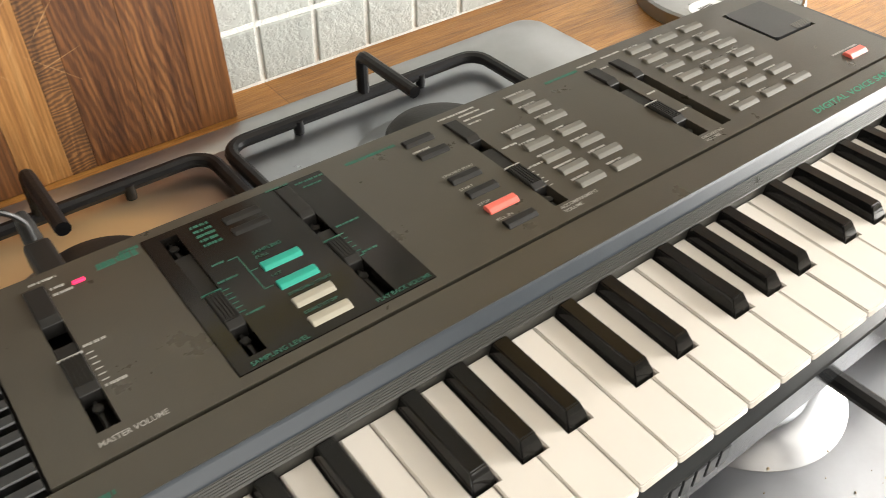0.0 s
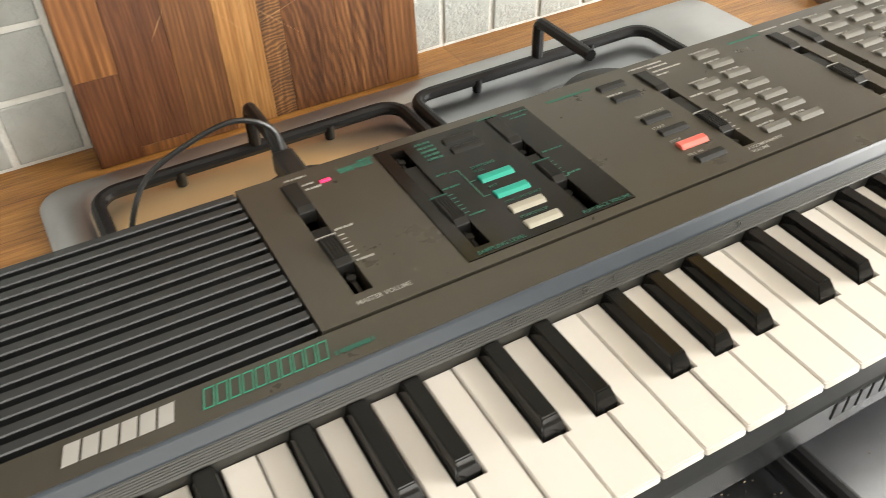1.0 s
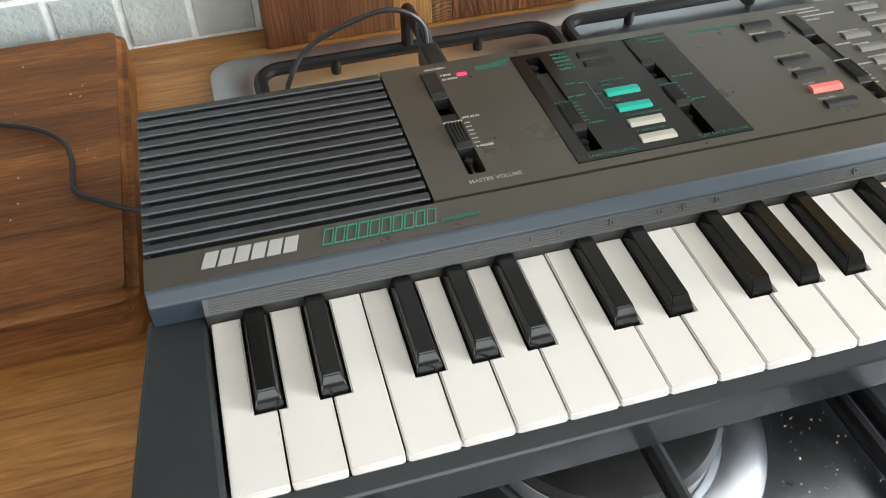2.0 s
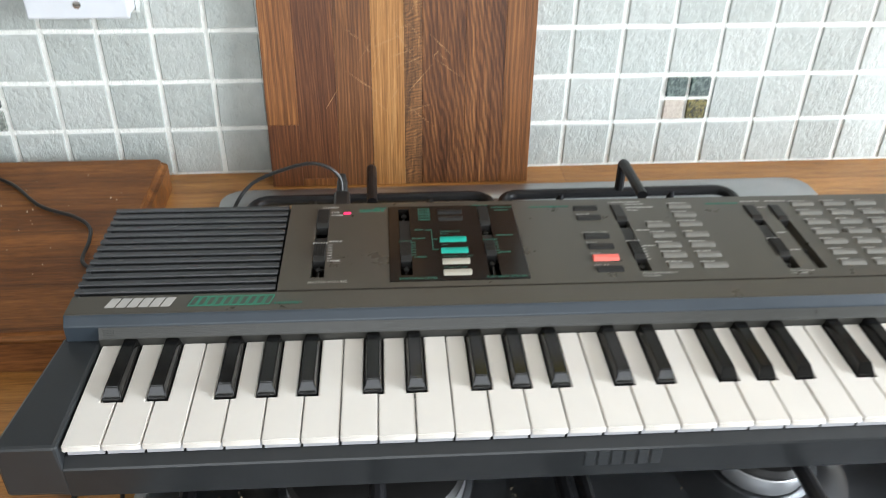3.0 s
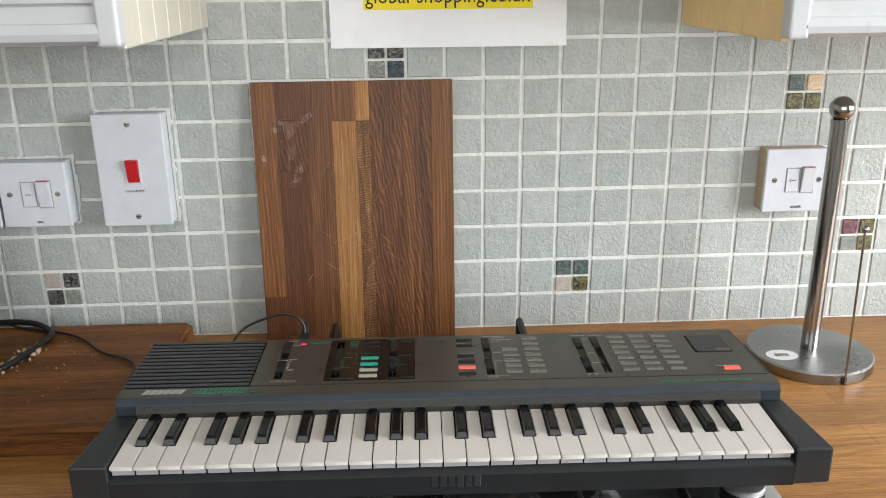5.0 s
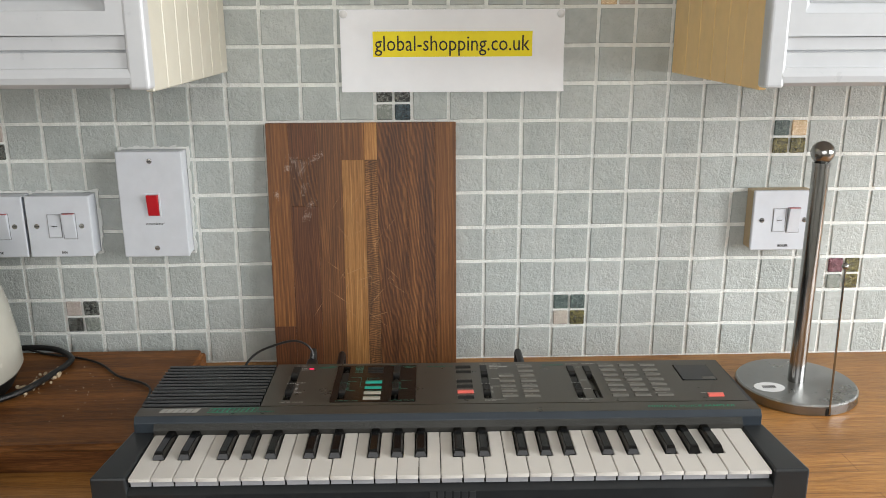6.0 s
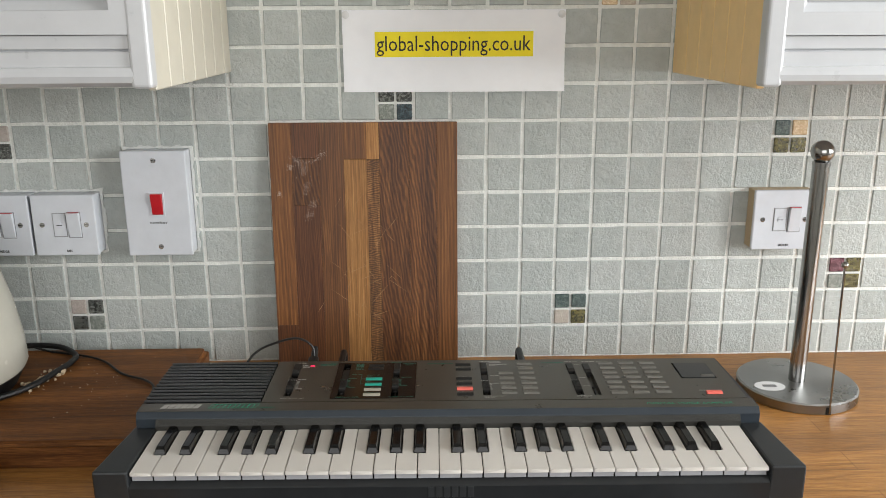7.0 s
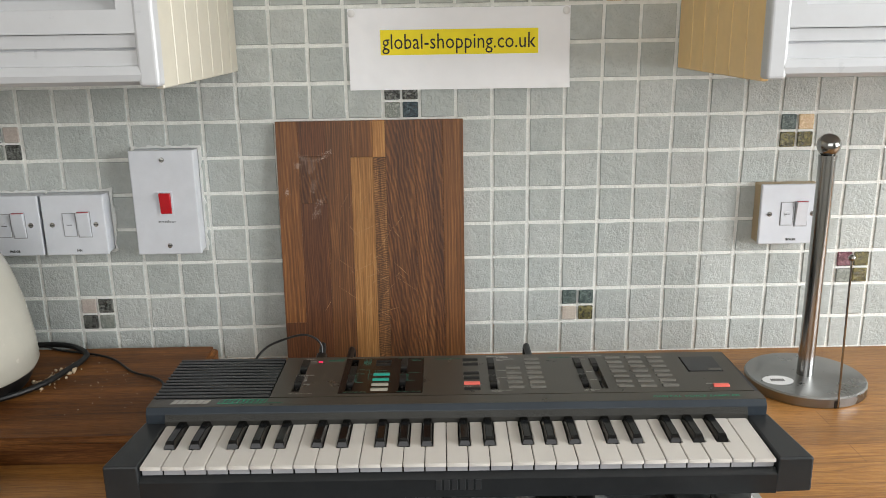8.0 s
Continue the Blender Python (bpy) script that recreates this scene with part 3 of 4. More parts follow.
kpart("key_bed", box(-0.2951, 0.2951, 0.0130, 0.0890, 0.017, 0.0205), M_HOLE)
# raised maker's lettering on the rail: plain blocks
for k in range(6):
    x = -0.0205 + k * 0.0073
    kpart("embossed_block", box(x, x + 0.0056, -0.0006, 0.0004, 0.0080, 0.0185, 0.0002, 1), M_BODY)
# bevel and ridged strip above the keys
prof = [(0.0815, 0.0300), (0.0815, 0.0402), (0.0818, 0.0406), (0.0850, 0.0462), (0.0851, 0.0300)]
kpart("key_strip", prism(prof, -0.2950, 0.2950, "x"), M_STRIP, "warm grey ridged strip with tiny marks")
for k in range(6):
    w = 0.10 + k * 0.16
    cy, cz = 0.0818 + 0.0032 * w, 0.0406 + 0.0056 * w
    ring = [(cy + u * 0.496 - v * 0.868, cz + u * 0.868 + v * 0.496) for u, v in ((-0.00030, -0.0003), (-0.00016, 0.00032), (0.00016, 0.00032), (0.00030, -0.0003))]
    kpart("strip_ridge", prism(ring, -0.2930, 0.2930, "x"), M_STRIP)
prof = [(0.0851, 0.0362), (0.0851, 0.0464), (0.0854, 0.0472), (0.0886, 0.0517), (0.0897, 0.0527), (SEAM - 0.0020, 0.0527), (SEAM - 0.0020, 0.0362)]
kpart("front_bevel", prism(prof, -DW, DW, "x", 0.0004, 1), M_BEVEL, "bevelled edge, blue-grey from a painted sky reflection")
kpart("front_fascia", prism([(0.0894, 0.0515), (0.0894, 0.0529), (SEAM - 0.0020, 0.0531), (SEAM - 0.0020, 0.0515)], -DW + 0.0004, DW - 0.0004, "x"), M_DECK, "flat brown-black fascia")
# small relief marks along the strip
for x in (-0.2875, -0.2625, -0.2535, -0.2385, -0.2045, -0.1805, -0.1585, -0.1444, -0.1205, -0.0974, -0.0854, -0.0694, 0.0016, 0.1406):
    m = kpart("strip_mark", plate(-0.0011, 0.0011, -0.0013, 0.0013, 0.0, 0.00042, [(-0.0005, 0.0005, -0.0007, 0.0007)]), M_STRIP)
    m.matrix_basis = pose(x, 0.0834, 0.0440, 60)

SLOTS = {  # x0, x1, y0, y1 of the openings for sliders
    "master": (-0.1738, -0.1653, 0.1215, 0.2068),
    "accompaniment": (0.0370, 0.0450, 0.1200, 0.2055),
    "left": (0.1350, 0.1430, 0.1190, 0.2015),
    "right": (0.1535, 0.1610, 0.1185, 0.2008),
}
WIN = (-0.1240, -0.0345, 0.1145, 0.2085)
PAD = (0.2560, 0.2950, 0.1585, 0.2000)
holes = list(SLOTS.values()) + [WIN, PAD]
deck = plate(-0.1932, DR, SEAM, BACK, DECK - 0.010, DECK, holes)
kpart("control_deck", deck, M_DECK, "brown-black control deck")
kpart("side_wall", prism([(-DW, SEAM), (-DW + 0.0025, SEAM), (-DL + 0.0025, BACK), (-DL, BACK)], 0.0162, DECK - 0.0015, "z"), M_BODY)
kpart("side_wall", prism([(DW - 0.0005, SEAM - 0.001), (DR + 0.0003, SEAM - 0.001), (DR + 0.0003, BACK), (DR + 0.0010, BACK)], 0.0162, DECK - 0.0004, "z"), M_BODY)
kpart("rear_wall", box(-DL, DR, BACK + 0.0002, BACK + 0.0022, 0.0162, DECK - 0.0040, 0.0008, 1), M_BODY)
kpart("inner_floor", box(-0.1930, DR - 0.001, SEAM + 0.001, BACK - 0.001, 0.0335, 0.0345), M_HOLE)
# glossy sampling window, with its own two openings
WS = [(-0.1168, -0.1092, 0.1212, 0.2042), (-0.0603, -0.0530, 0.1178, 0.2072)]
kpart("sampling_panel", plate(WIN[0] + 0.0003, WIN[1] - 0.0003, WIN[2] + 0.0003, WIN[3] - 0.0003, DECK - 0.010, DECK + 0.0004, WS), M_WINDOW, "glossy black sampling panel")
kpart("pad", prism(rounded(PAD[0] + 0.0016, PAD[1] - 0.0006, PAD[2] + 0.0016, PAD[3] - 0.0006, 0.003, 3), DECK - 0.011, DECK + 0.0006, "z"), M_SLAT, "smooth charcoal cover with a ribbed edge")
for k in range(5):
    kpart("pad_rib", box(0.2790, 0.2935, 0.1610 + k * 0.0012, 0.1616 + k * 0.0012, DECK + 0.0005, DECK + 0.0010), M_GREY)

# loudspeaker grille
for k in range(13):
    y0 = SEAM + 0.0010 + k * 0.00812
    w = (y0 - SEAM) / (BACK - SEAM)
    x0 = -(DW + (DL - DW) * w) + 0.0004
    prof = [(0.0, 0.0001), (0.0004, 0.0008), (0.0043, 0.0008), (0.0047, 0.0001), (0.0036, -0.0009), (0.0031, -0.0080), (0.0021, -0.0080), (0.0016, -0.0009)]
    kpart("grille_slat", prism([(y0 + a, DECK + b) for a, b in prof], x0, -0.1946, "x"), M_SLAT)
kpart("grille_floor", box(-DL + 0.003, -0.1940, SEAM + 0.0005, BACK - 0.001, 0.0395, 0.0410), M_HOLE)

# keys
SHARP = {0: 0.87, 1: 2.06, 3: 3.86, 4: 4.97, 5: 6.08}   # black key centres within an octave
BH2 = 0.0060


def white_outline(deg, last=False):
    g = 0.00035
    x0, x1, y0, y1, yn = g, PITCH - g, 0.0015, 0.0812, 0.0338
    lx, rx = x0, x1
    if not last and deg in SHARP:
        rx = SHARP[deg] * PITCH - BH2 - deg * PITCH
    if deg - 1 in SHARP:
        lx = SHARP[deg - 1] * PITCH + BH2 - deg * PITCH
    o = [(x0 + 0.0012, y0), (x1 - 0.0012, y0), (x1 - 0.0003, y0 + 0.0004), (x1, y0 + 0.0014)]
    if rx < x1:
        o += [(x1, yn), (rx, yn)]
    o += [(min(rx, x1), y1), (max(lx, x0), y1)]
    if lx > x0:
        o += [(lx, yn), (x0, yn)]
    return o + [(x0, y0 + 0.0014), (x0 + 0.0003, y0 + 0.0004)]


kinds = {}
for deg, last in [(d, False) for d in range(7)] + [(0, True)]:
    bm = prism(white_outline(deg, last), 0.0310, 0.0340, "z")
    es = [e for e in bm.edges if all(v.co.z > 0.0335 for v in e.verts)]
    bmesh.ops.bevel(bm, geom=es, offset=0.0006, segments=2, affect="EDGES")
    for v in bm.verts:
        if v.co.y < 0.0024 and v.co.z > 0.0325:
            v.co.y += 0.0006
        v.co.z += (v.co.y - 0.0015) * 0.022
    kinds[deg, last] = mesh_of(bm, "white_key", True)
for i in range(29):
    ob = kpart("white_key", kinds[i % 7, i == 28], M_WHITE)
    ob.location = (KX + i * PITCH, 0, random.uniform(-0.00025, 0.00025))
# recessed key fronts, their shade painted as grey
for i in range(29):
    kf = kpart("key_front", box(0.0008, PITCH - 0.0008, 0.0065, 0.0085, 0.0203, 0.0312), M_KEYFRONT_SHADE) if i == 0 else kpart("key_front", front_me, M_KEYFRONT_SHADE)
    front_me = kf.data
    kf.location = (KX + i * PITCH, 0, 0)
bm = bmesh.new()
lo = [(-0.0054, 0.0343), (0.0054, 0.0343), (0.0054, 0.0812), (-0.0054, 0.0812)]
mi = [(-0.0051, 0.0350), (0.0051, 0.0350), (0.0051, 0.0812), (-0.0051, 0.0812)]
hi = [(-0.0036, 0.0388), (0.0036, 0.0388), (0.0037, 0.0812), (-0.0037, 0.0812)]
rows = [[bm.verts.new((x, y, z)) for x, y in ring] for ring, z in ((lo, 0.030), (mi, 0.0356), (hi, 0.0412))]
for v in rows[2][2:]:
    v.co.z -= 0.0005
for a, b in zip(rows, rows[1:]):
    for k in range(4):
        bm.faces.new((a[k], a[(k + 1) % 4], b[(k + 1) % 4], b[k]))
bm.faces.new(rows[2]), bm.faces.new(rows[0])
bmesh.ops.bevel(bm, geom=[e for e in bm.edges if all(v.co.z > 0.0402 for v in e.verts) or abs(e.verts[0].co.z - e.verts[1].co.z) > 0.005], offset=0.0005, segments=2, affect="EDGES")
black_me = mesh_of(bm, "black_key", True)
for octave in range(4):
    for c in SHARP.values():
        ob = kpart("black_key", black_me, M_BLACK)
        ob.location = (KX + (octave * 7 + c) * PITCH, 0, 0)

# buttons
btn_cache = {}


def cap(x, y, w, d, mat, h=0.0026):
    key = (w, d, mat.name, h)
    if key not in btn_cache:
        d, h = d * 0.86, h * 0.72
        prof = [(0, 0), (d, 0), (d, h * 0.75), (d * 0.88, h), (d * 0.34, h), (0, h * 0.40)]
        btn_cache[key] = mesh_of(prism(prof, 0, w, "x", 0.0003, 1), "button")
    ob = kpart("button", btn_cache[key], mat)
    ob.location = (x, y, DECK - 0.0004)
    return ob


P2 = DECK + 0.0004
for x, y in ((-0.0890, 0.1960), (-0.0890, 0.1870)):
    cap(x, y, 0.0172, 0.0066, M_DKBTN)
for y, mt in ((0.1590, M_GREEN), (0.1452, M_GREEN), (0.1322, M_CREAM), (0.1195, M_CREAM)):
    cap(-0.0896, y, 0.0180, 0.0072, mt, 0.0028)
for y, mt in ((0.1975, M_DKBTN), (0.1845, M_DKBTN), (0.1595, M_DKBTN), (0.1465, M_DKBTN), (0.1325, M_RED), (0.1195, M_DKBTN)):
    cap(0.0094, y, 0.0172, 0.0068, mt, 0.0034 if mt == M_RED else 0.0028)
for y in (0.1730, 0.1595, 0.1465, 0.1345, 0.1222):
    cap(0.0566, y, 0.0162, 0.0068, M_GREY)
for y in (0.1985, 0.1862, 0.1735, 0.1595, 0.1465, 0.1340, 0.1215):
    cap(0.0795, y, 0.0165, 0.0068, M_GREY)
for r in range(7):
    for c in range(3):
        cap(0.1718 + c * 0.0236, 0.1985 - r * 0.01293, 0.0168, 0.0066, M_GREY)
cap(0.2718, 0.1180, 0.0164, 0.0078, M_RED, 0.0034)
kpart("power_led", box(-0.1556, -0.1504, 0.1994, 0.2014, DECK - 0.001, DECK + 0.0010, 0.0004, 1), M_LED, "glowing red power lamp")

# slider knobs: grooved along their travel, with a dust cover that moves with them
def slide(x0, x1, y0, y1, depth, mat, name="dust_cover"):
    return kpart(name, box(x0 + 0.0002, x1 - 0.0002, y0, y1, DECK - depth - 0.0012, DECK - depth, 0.0002, 1), mat)


def knob(x0, x1, y0, y1, mark=None, smooth_top=False):
    a, b = x0 + 0.0002, x1 - 0.0002
    prof = [(y0, DECK - 0.006), (y1, DECK - 0.006), (y1, DECK + 0.0004), (y1 - 0.0012, DECK + 0.0012), (y0 + 0.0045, DECK + 0.0016), (y0 + 0.0006, DECK + 0.0002)]
    k = kpart("slider_knob", prism(prof, a, b, "x", 0.0003, 1), M_KNOB, "black slider knob")
    if not smooth_top:
        for i in range(5):
            x = a + 0.0008 + i * (b - a - 0.0016) / 4
            kpart("ridge", box(x - 0.0004, x + 0.0004, y0 + 0.0042, y1 - 0.0014, DECK + 0.0010, DECK + 0.0020), M_KNOB, parent=k)
    if mark:
        kpart("pointer_line", box(a - 0.0009, b + 0.0006, y1 - 0.0002, y1 + 0.0003, DECK + 0.0002, DECK + 0.0012), mark, parent=k)


def track(x0, x1, y0, y1):
    """The guide and fixing screw seen down an open slot."""
    m = (x0 + x1) / 2
    kpart("slot_guide", box(m - 0.0007, m + 0.0007, y0, y1, DECK - 0.0090, DECK - 0.0035), M_KNOB)
    kpart("slot_screw", lathe([(0.0, 0.0), (0.0021, 0.0), (0.0019, 0.0010), (0.0, 0.0012)], 12, (m, y1 - 0.0045, DECK - 0.0036)), M_KNOB)


for slot, plates, covers, knobs, tracks in (
    (SLOTS["master"], [(0.1812, 0.2062)], [(0.1606, 0.1692)], [(0.1395, 0.1606, M_INKW)], [(0.1225, 0.1390)]),
    (WS[0], [], [(0.1606, 0.1900)], [(0.1372, 0.1606, M_INKG)], [(0.1225, 0.1370), (0.1905, 0.2038)]),
    (WS[1], [(0.1800, 0.2066)], [(0.1606, 0.1690)], [(0.1416, 0.1606, M_INKG)], [(0.1190, 0.1410), (0.1692, 0.1798)]),
    (SLOTS["accompaniment"], [(0.1820, 0.2050)], [(0.1552, 0.1745)], [(0.1335, 0.1550, M_INKW)], [(0.1210, 0.1330)]),
    (SLOTS["left"], [(0.1800, 0.2010)], [(0.1547, 0.1740)], [(0.1325, 0.1545, M_INKW)], [(0.1200, 0.1320)]),
    (SLOTS["right"], [(0.1780, 0.2004)], [], [], [(0.1200, 0.1480)]),
):
    for y0, y1 in plates:
        knob(slot[0], slot[1], y0, y1, None, True)
    for y0, y1 in covers:
        slide(slot[0], slot[1], y0, y1, 0.0007, M_KNOB)
    for y0, y1, mk in knobs:
        knob(slot[0], slot[1], y0, y1, mk)
    for y0, y1 in tracks:
        track(slot[0], slot[1], y0, y1)
slide(SLOTS["right"][0], SLOTS["right"][1], 0.1190, 0.1770, 0.0060, M_DECK, "slot_floor")

# printing
def print_text(t, x, y, w, h, mat, z=DECK + 0.0001, shear=0.0, bold=0.012):
    ob = kpart("lettering", lettering(t, w, h, bold, shear), mat)
    ob.location = (x, y, z)


def bars(x, y, w, h, mat, z=DECK + 0.00022):
    """A line of small print: a row of short dashes in one piece."""
    if w < 0.0032 or h < 0.0008:
        kpart("print_line", box(x, x + w, y, y + h, z - 0.0002, z), mat)
        return
    bm, u = bmesh.new(), 0.0
    while u < w - 0.0004:
        d = min(random.uniform(0.0006, 0.0011) * (h / 0.0013) ** 0.7, w - u)
        box(x + u, x + u + d, y + random.choice((0.0, 0.0, 0.15 * h)), y + h, z - 0.0002, z, bm=bm)
        u += d + random.choice((0.00022, 0.00022, 0.00022, 0.0007))
    kpart("print_line", bm, mat)


ZF = 0.05325
print_text("MASTER VOLUME", -0.1750, 0.1148, 0.0245, 0.0026, M_INKW)
print_text("SAMPLING LEVEL", -0.1180, 0.1160, 0.0245, 0.0024, M_INKG, P2 + 0.0001)
print_text("PLAY BACK VOLUME", -0.0625, 0.1160, 0.0262, 0.0024, M_INKG, P2 + 0.0001)
print_text("SAMPLING", -0.0888, 0.1716, 0.0135, 0.0022, M_INKG, P2 + 0.0001)
print_text("FULL", -0.0888, 0.1684, 0.0060, 0.0018, M_INKG, P2 + 0.0001)
print_text("HIT", -0.0888, 0.1545, 0.0045, 0.0017, M_INKG, P2 + 0.0001)
print_text("SYNCHRO START", -0.0888, 0.1407, 0.0200, 0.0017, M_INKG, P2 + 0.0001)
print_text("START/STOP", -0.0888, 0.1278, 0.0150, 0.0017, M_INKG, P2 + 0.0001)
print_text("SYNCHRO START", 0.0090, 0.1672, 0.0185, 0.0018, M_INKW)
print_text("START", 0.0090, 0.1542, 0.0080, 0.0018, M_INKW)
print_text("STOP", 0.0090, 0.1405, 0.0070, 0.0018, M_INKW)
print_text("FILL IN", 0.0090, 0.1270, 0.0090, 0.0018, M_INKW)
print_text("ACCOMPANIMENT", 0.0375, 0.1162, 0.0235, 0.0021, M_INKW)
print_text("VOLUME", 0.0375, 0.1132, 0.0110, 0.0021, M_INKW)
print_text("ORCHESTRA", 0.1345, 0.1152, 0.0165, 0.0019, M_INKW)
print_text("VOLUME", 0.1345, 0.1125, 0.0110, 0.0019, M_INKW)
print_text("DIGITAL VOICE SAMPLER", 0.2020, 0.0945, 0.0890, 0.0044, M_INKB, ZF + 0.0001, 0.25)
# maker's mark and model mark as plain bars
def slanted(x, y, w, h, n, mat, hollow):
    """A row of leaning blocks, solid or in outline."""
    step = w / n
    for i in range(n):
        a, b, sh = x + i * step, x + i * step + step * 0.84, h * 0.28
        z = ZF + 0.0002
        if not hollow:
            bm = prism([(a, y), (b, y), (b + sh, y + h), (a + sh, y + h)], z - 0.0002, z, "z")
        else:
            bm = plate(a, b, y, y + h, z - 0.0002, z, [(a + 0.0004, b - 0.0004, y + 0.0005, y + h - 0.0005)])
            for v in bm.verts:
                v.co.x += (v.co.y - y) * 0.28
        kpart("maker_mark", bm, mat)


slanted(-0.2930, 0.0948, 0.0390, 0.0090, 6, M_INKW, False)
slanted(-0.2445, 0.0946, 0.0490, 0.0094, 10, M_INKB, True)
bars(-0.1935, 0.0945, 0.0165, 0.0022, M_INKG, ZF + 0.0002)
# small captions over the buttons, too fine to read
for y in (0.1800, 0.1665, 0.1535, 0.1415, 0.1292):
    bars(0.0566, y, random.uniform(0.008, 0.014), 0.0014, M_INKW)
for y in (0.2055, 0.1932, 0.1805, 0.1665, 0.1535, 0.1410, 0.1285):
    bars(0.0795, y, random.uniform(0.008, 0.016), 0.0014, M_INKW)
for r in range(7):
    for c in range(3):
        bars(0.1718 + c * 0.0236, 0.2053 - r * 0.01293, random.uniform(0.007, 0.013), 0.0012, M_INKW)
bars(0.2660, 0.1268, 0.0240, 0.0013, M_INKW)
bars(0.0094, 0.1920, 0.010, 0.0014, M_INKW)
for x, y, w in ((0.0370, 0.2085, 0.024), (0.0480, 0.2050, 0.014), (0.0480, 0.2005, 0.020), (0.0480, 0.1965, 0.008), (0.0475, 0.1690, 0.009), (0.0475, 0.1490, 0.009), (0.1450, 0.1620, 0.007), (0.1450, 0.1400, 0.007), (0.1350, 0.2060, 0.015), (0.1540, 0.2060, 0.015), (0.1448, 0.1970, 0.007), (-0.1705, 0.2085, 0.011), (-0.1640, 0.2015, 0.006), (-0.1640, 0.1975, 0.008), (-0.1640, 0.1630, 0.009), (-0.1640, 0.1395, 0.008)):
    bars(x, y, w, 0.0013, M_INKW)
for k in range(6):
    bars(-0.1642, 0.1430 + k * 0.0032, 0.0028, 0.0005, M_INKW)
    bars(0.0455, 0.1330 + k * 0.0032, 0.0022, 0.0005, M_INKW)
bars(-0.1445, 0.2020, 0.0180, 0.0038, M_INKG)
bars(-0.1335, 0.2062, 0.0085, 0.0018, M_INKG)
bars(-0.0225, 0.2035, 0.0290, 0.0020, M_INKG)
bars(0.1080, 0.2035, 0.0250, 0.0020, M_INKG)
for x, y, w in ((-0.0640, 0.2072, 0.012), (-0.0500, 0.2040, 0.015), (-0.0480, 0.2000, 0.010), (-0.0510, 0.1660, 0.012), (-0.0510, 0.1450, 0.008), (-0.1085, 0.1640, 0.009), (-0.1075, 0.1410, 0.008), (-0.1060, 0.1750, 0.006)):
    bars(x, y, w, 0.0011, M_INKG, P2 + 0.0002)
for k in range(6):
    bars(-0.1092, 0.1440 + k * 0.0030, 0.0030, 0.0005, M_INKG, P2 + 0.0002)
    bars(-0.0530, 0.1440 + k * 0.0034, 0.0024, 0.0005, M_INKG, P2 + 0.0002)
for k in range(5):
    bars(-0.1030, 0.1885 + k * 0.0036, 0.0085, 0.0017, M_INKG, P2 + 0.0002)
bars(-0.0950, 0.1500, 0.0005, 0.0250, M_INKG, P2 + 0.0002)
bars(-0.0990, 0.1745, 0.0040, 0.0005, M_INKG, P2 + 0.0002)
bars(-0.0950, 0.1500, 0.0040, 0.0005, M_INKG, P2 + 0.0002)
bars(-0.0950, 0.1630, 0.0040, 0.0005, M_INKG, P2 + 0.0002)

# ---------------------------------------------------------------- cables
plug = thing("power_plug", "black power plug pushed into the back of the keyboard", "plug", (-0.2210, -0.2360, 0.990))
part("plug_body", box(-0.0060, 0.0060, -0.0200, 0.0160, -0.0065, 0.0065, 0.0022), M_CABLE, plug)
part("strain_relief", lathe([(0.0045, 0.0), (0.0040, 0.012), (0.0028, 0.018)], 16), M_CABLE, plug).matrix_basis = pose(0, 0.016, 0.002, -60)
cable_pts = [(-0.2210, -0.220, 0.996), (-0.2220, -0.217, 1.005), (-0.2300, -0.216, 1.0135), (-0.2440, -0.215, 1.0170), (-0.2650, -0.215, 1.0120), (-0.2870, -0.217, 1.0030), (-0.3000, -0.225, 0.990), (-0.3080, -0.232, 0.968), (-0.3120, -0.238, 0.935), (-0.3160, -0.262, 0.914), (-0.3350, -0.340, 0.912), (-0.352, -0.400, 0.910), (-0.348, -0.440, 0.910), (-0.335, -0.475, 0.912), (-0.318, -0.520, 0.909), (-0.300, -0.580, 0.912)]
tagged(part("power_cable", tube(spline(cable_pts, 8), 0.0014, 8), M_CABLE, None, smooth=True), "thin black power cable looping over the hob", "cable")
c2 = [(-0.700, -0.040, 0.945), (-0.661, -0.022, 0.936), (-0.620, -0.038, 0.9335), (-0.589, -0.048, 0.9335), (-0.556, -0.060, 0.9335), (-0.526, -0.080, 0.9335), (-0.490, -0.120, 0.9335), (-0.455, -0.141, 0.9340), (-0.437, -0.160, 0.9345), (-0.430, -0.185, 0.936), (-0.428, -0.213, 0.9345), (-0.412, -0.228, 0.934), (-0.388, -0.240, 0.925), (-0.372, -0.275, 0.904), (-0.368, -0.34, 0.9025), (-0.380, -0.42, 0.9025), (-0.398, -0.445, 0.9025), (-0.412, -0.480, 0.9025), (-0.445, -0.540, 0.9025), (-0.480, -0.612, 0.903)]
tagged(part("adaptor_cable", tube(spline(c2, 8), 0.0016, 8), M_CABLE, None, smooth=True), "thin black adaptor cable lying over the wooden board", "cable")
c3 = [(-0.720, -0.060, 0.940), (-0.660, -0.025, 0.937), (-0.610, -0.030, 0.937), (-0.575, -0.060, 0.937), (-0.570, -0.085, 0.937), (-0.576, -0.116, 0.937), (-0.588, -0.160, 0.937), (-0.612, -0.195, 0.937), (-0.650, -0.225, 0.937)]
tagged(part("kettle_cable", tube(spline(c3, 8), 0.0040, 10), M_CABLE, None, smooth=True), "thick black kettle cable curled on the wooden board", "cable")

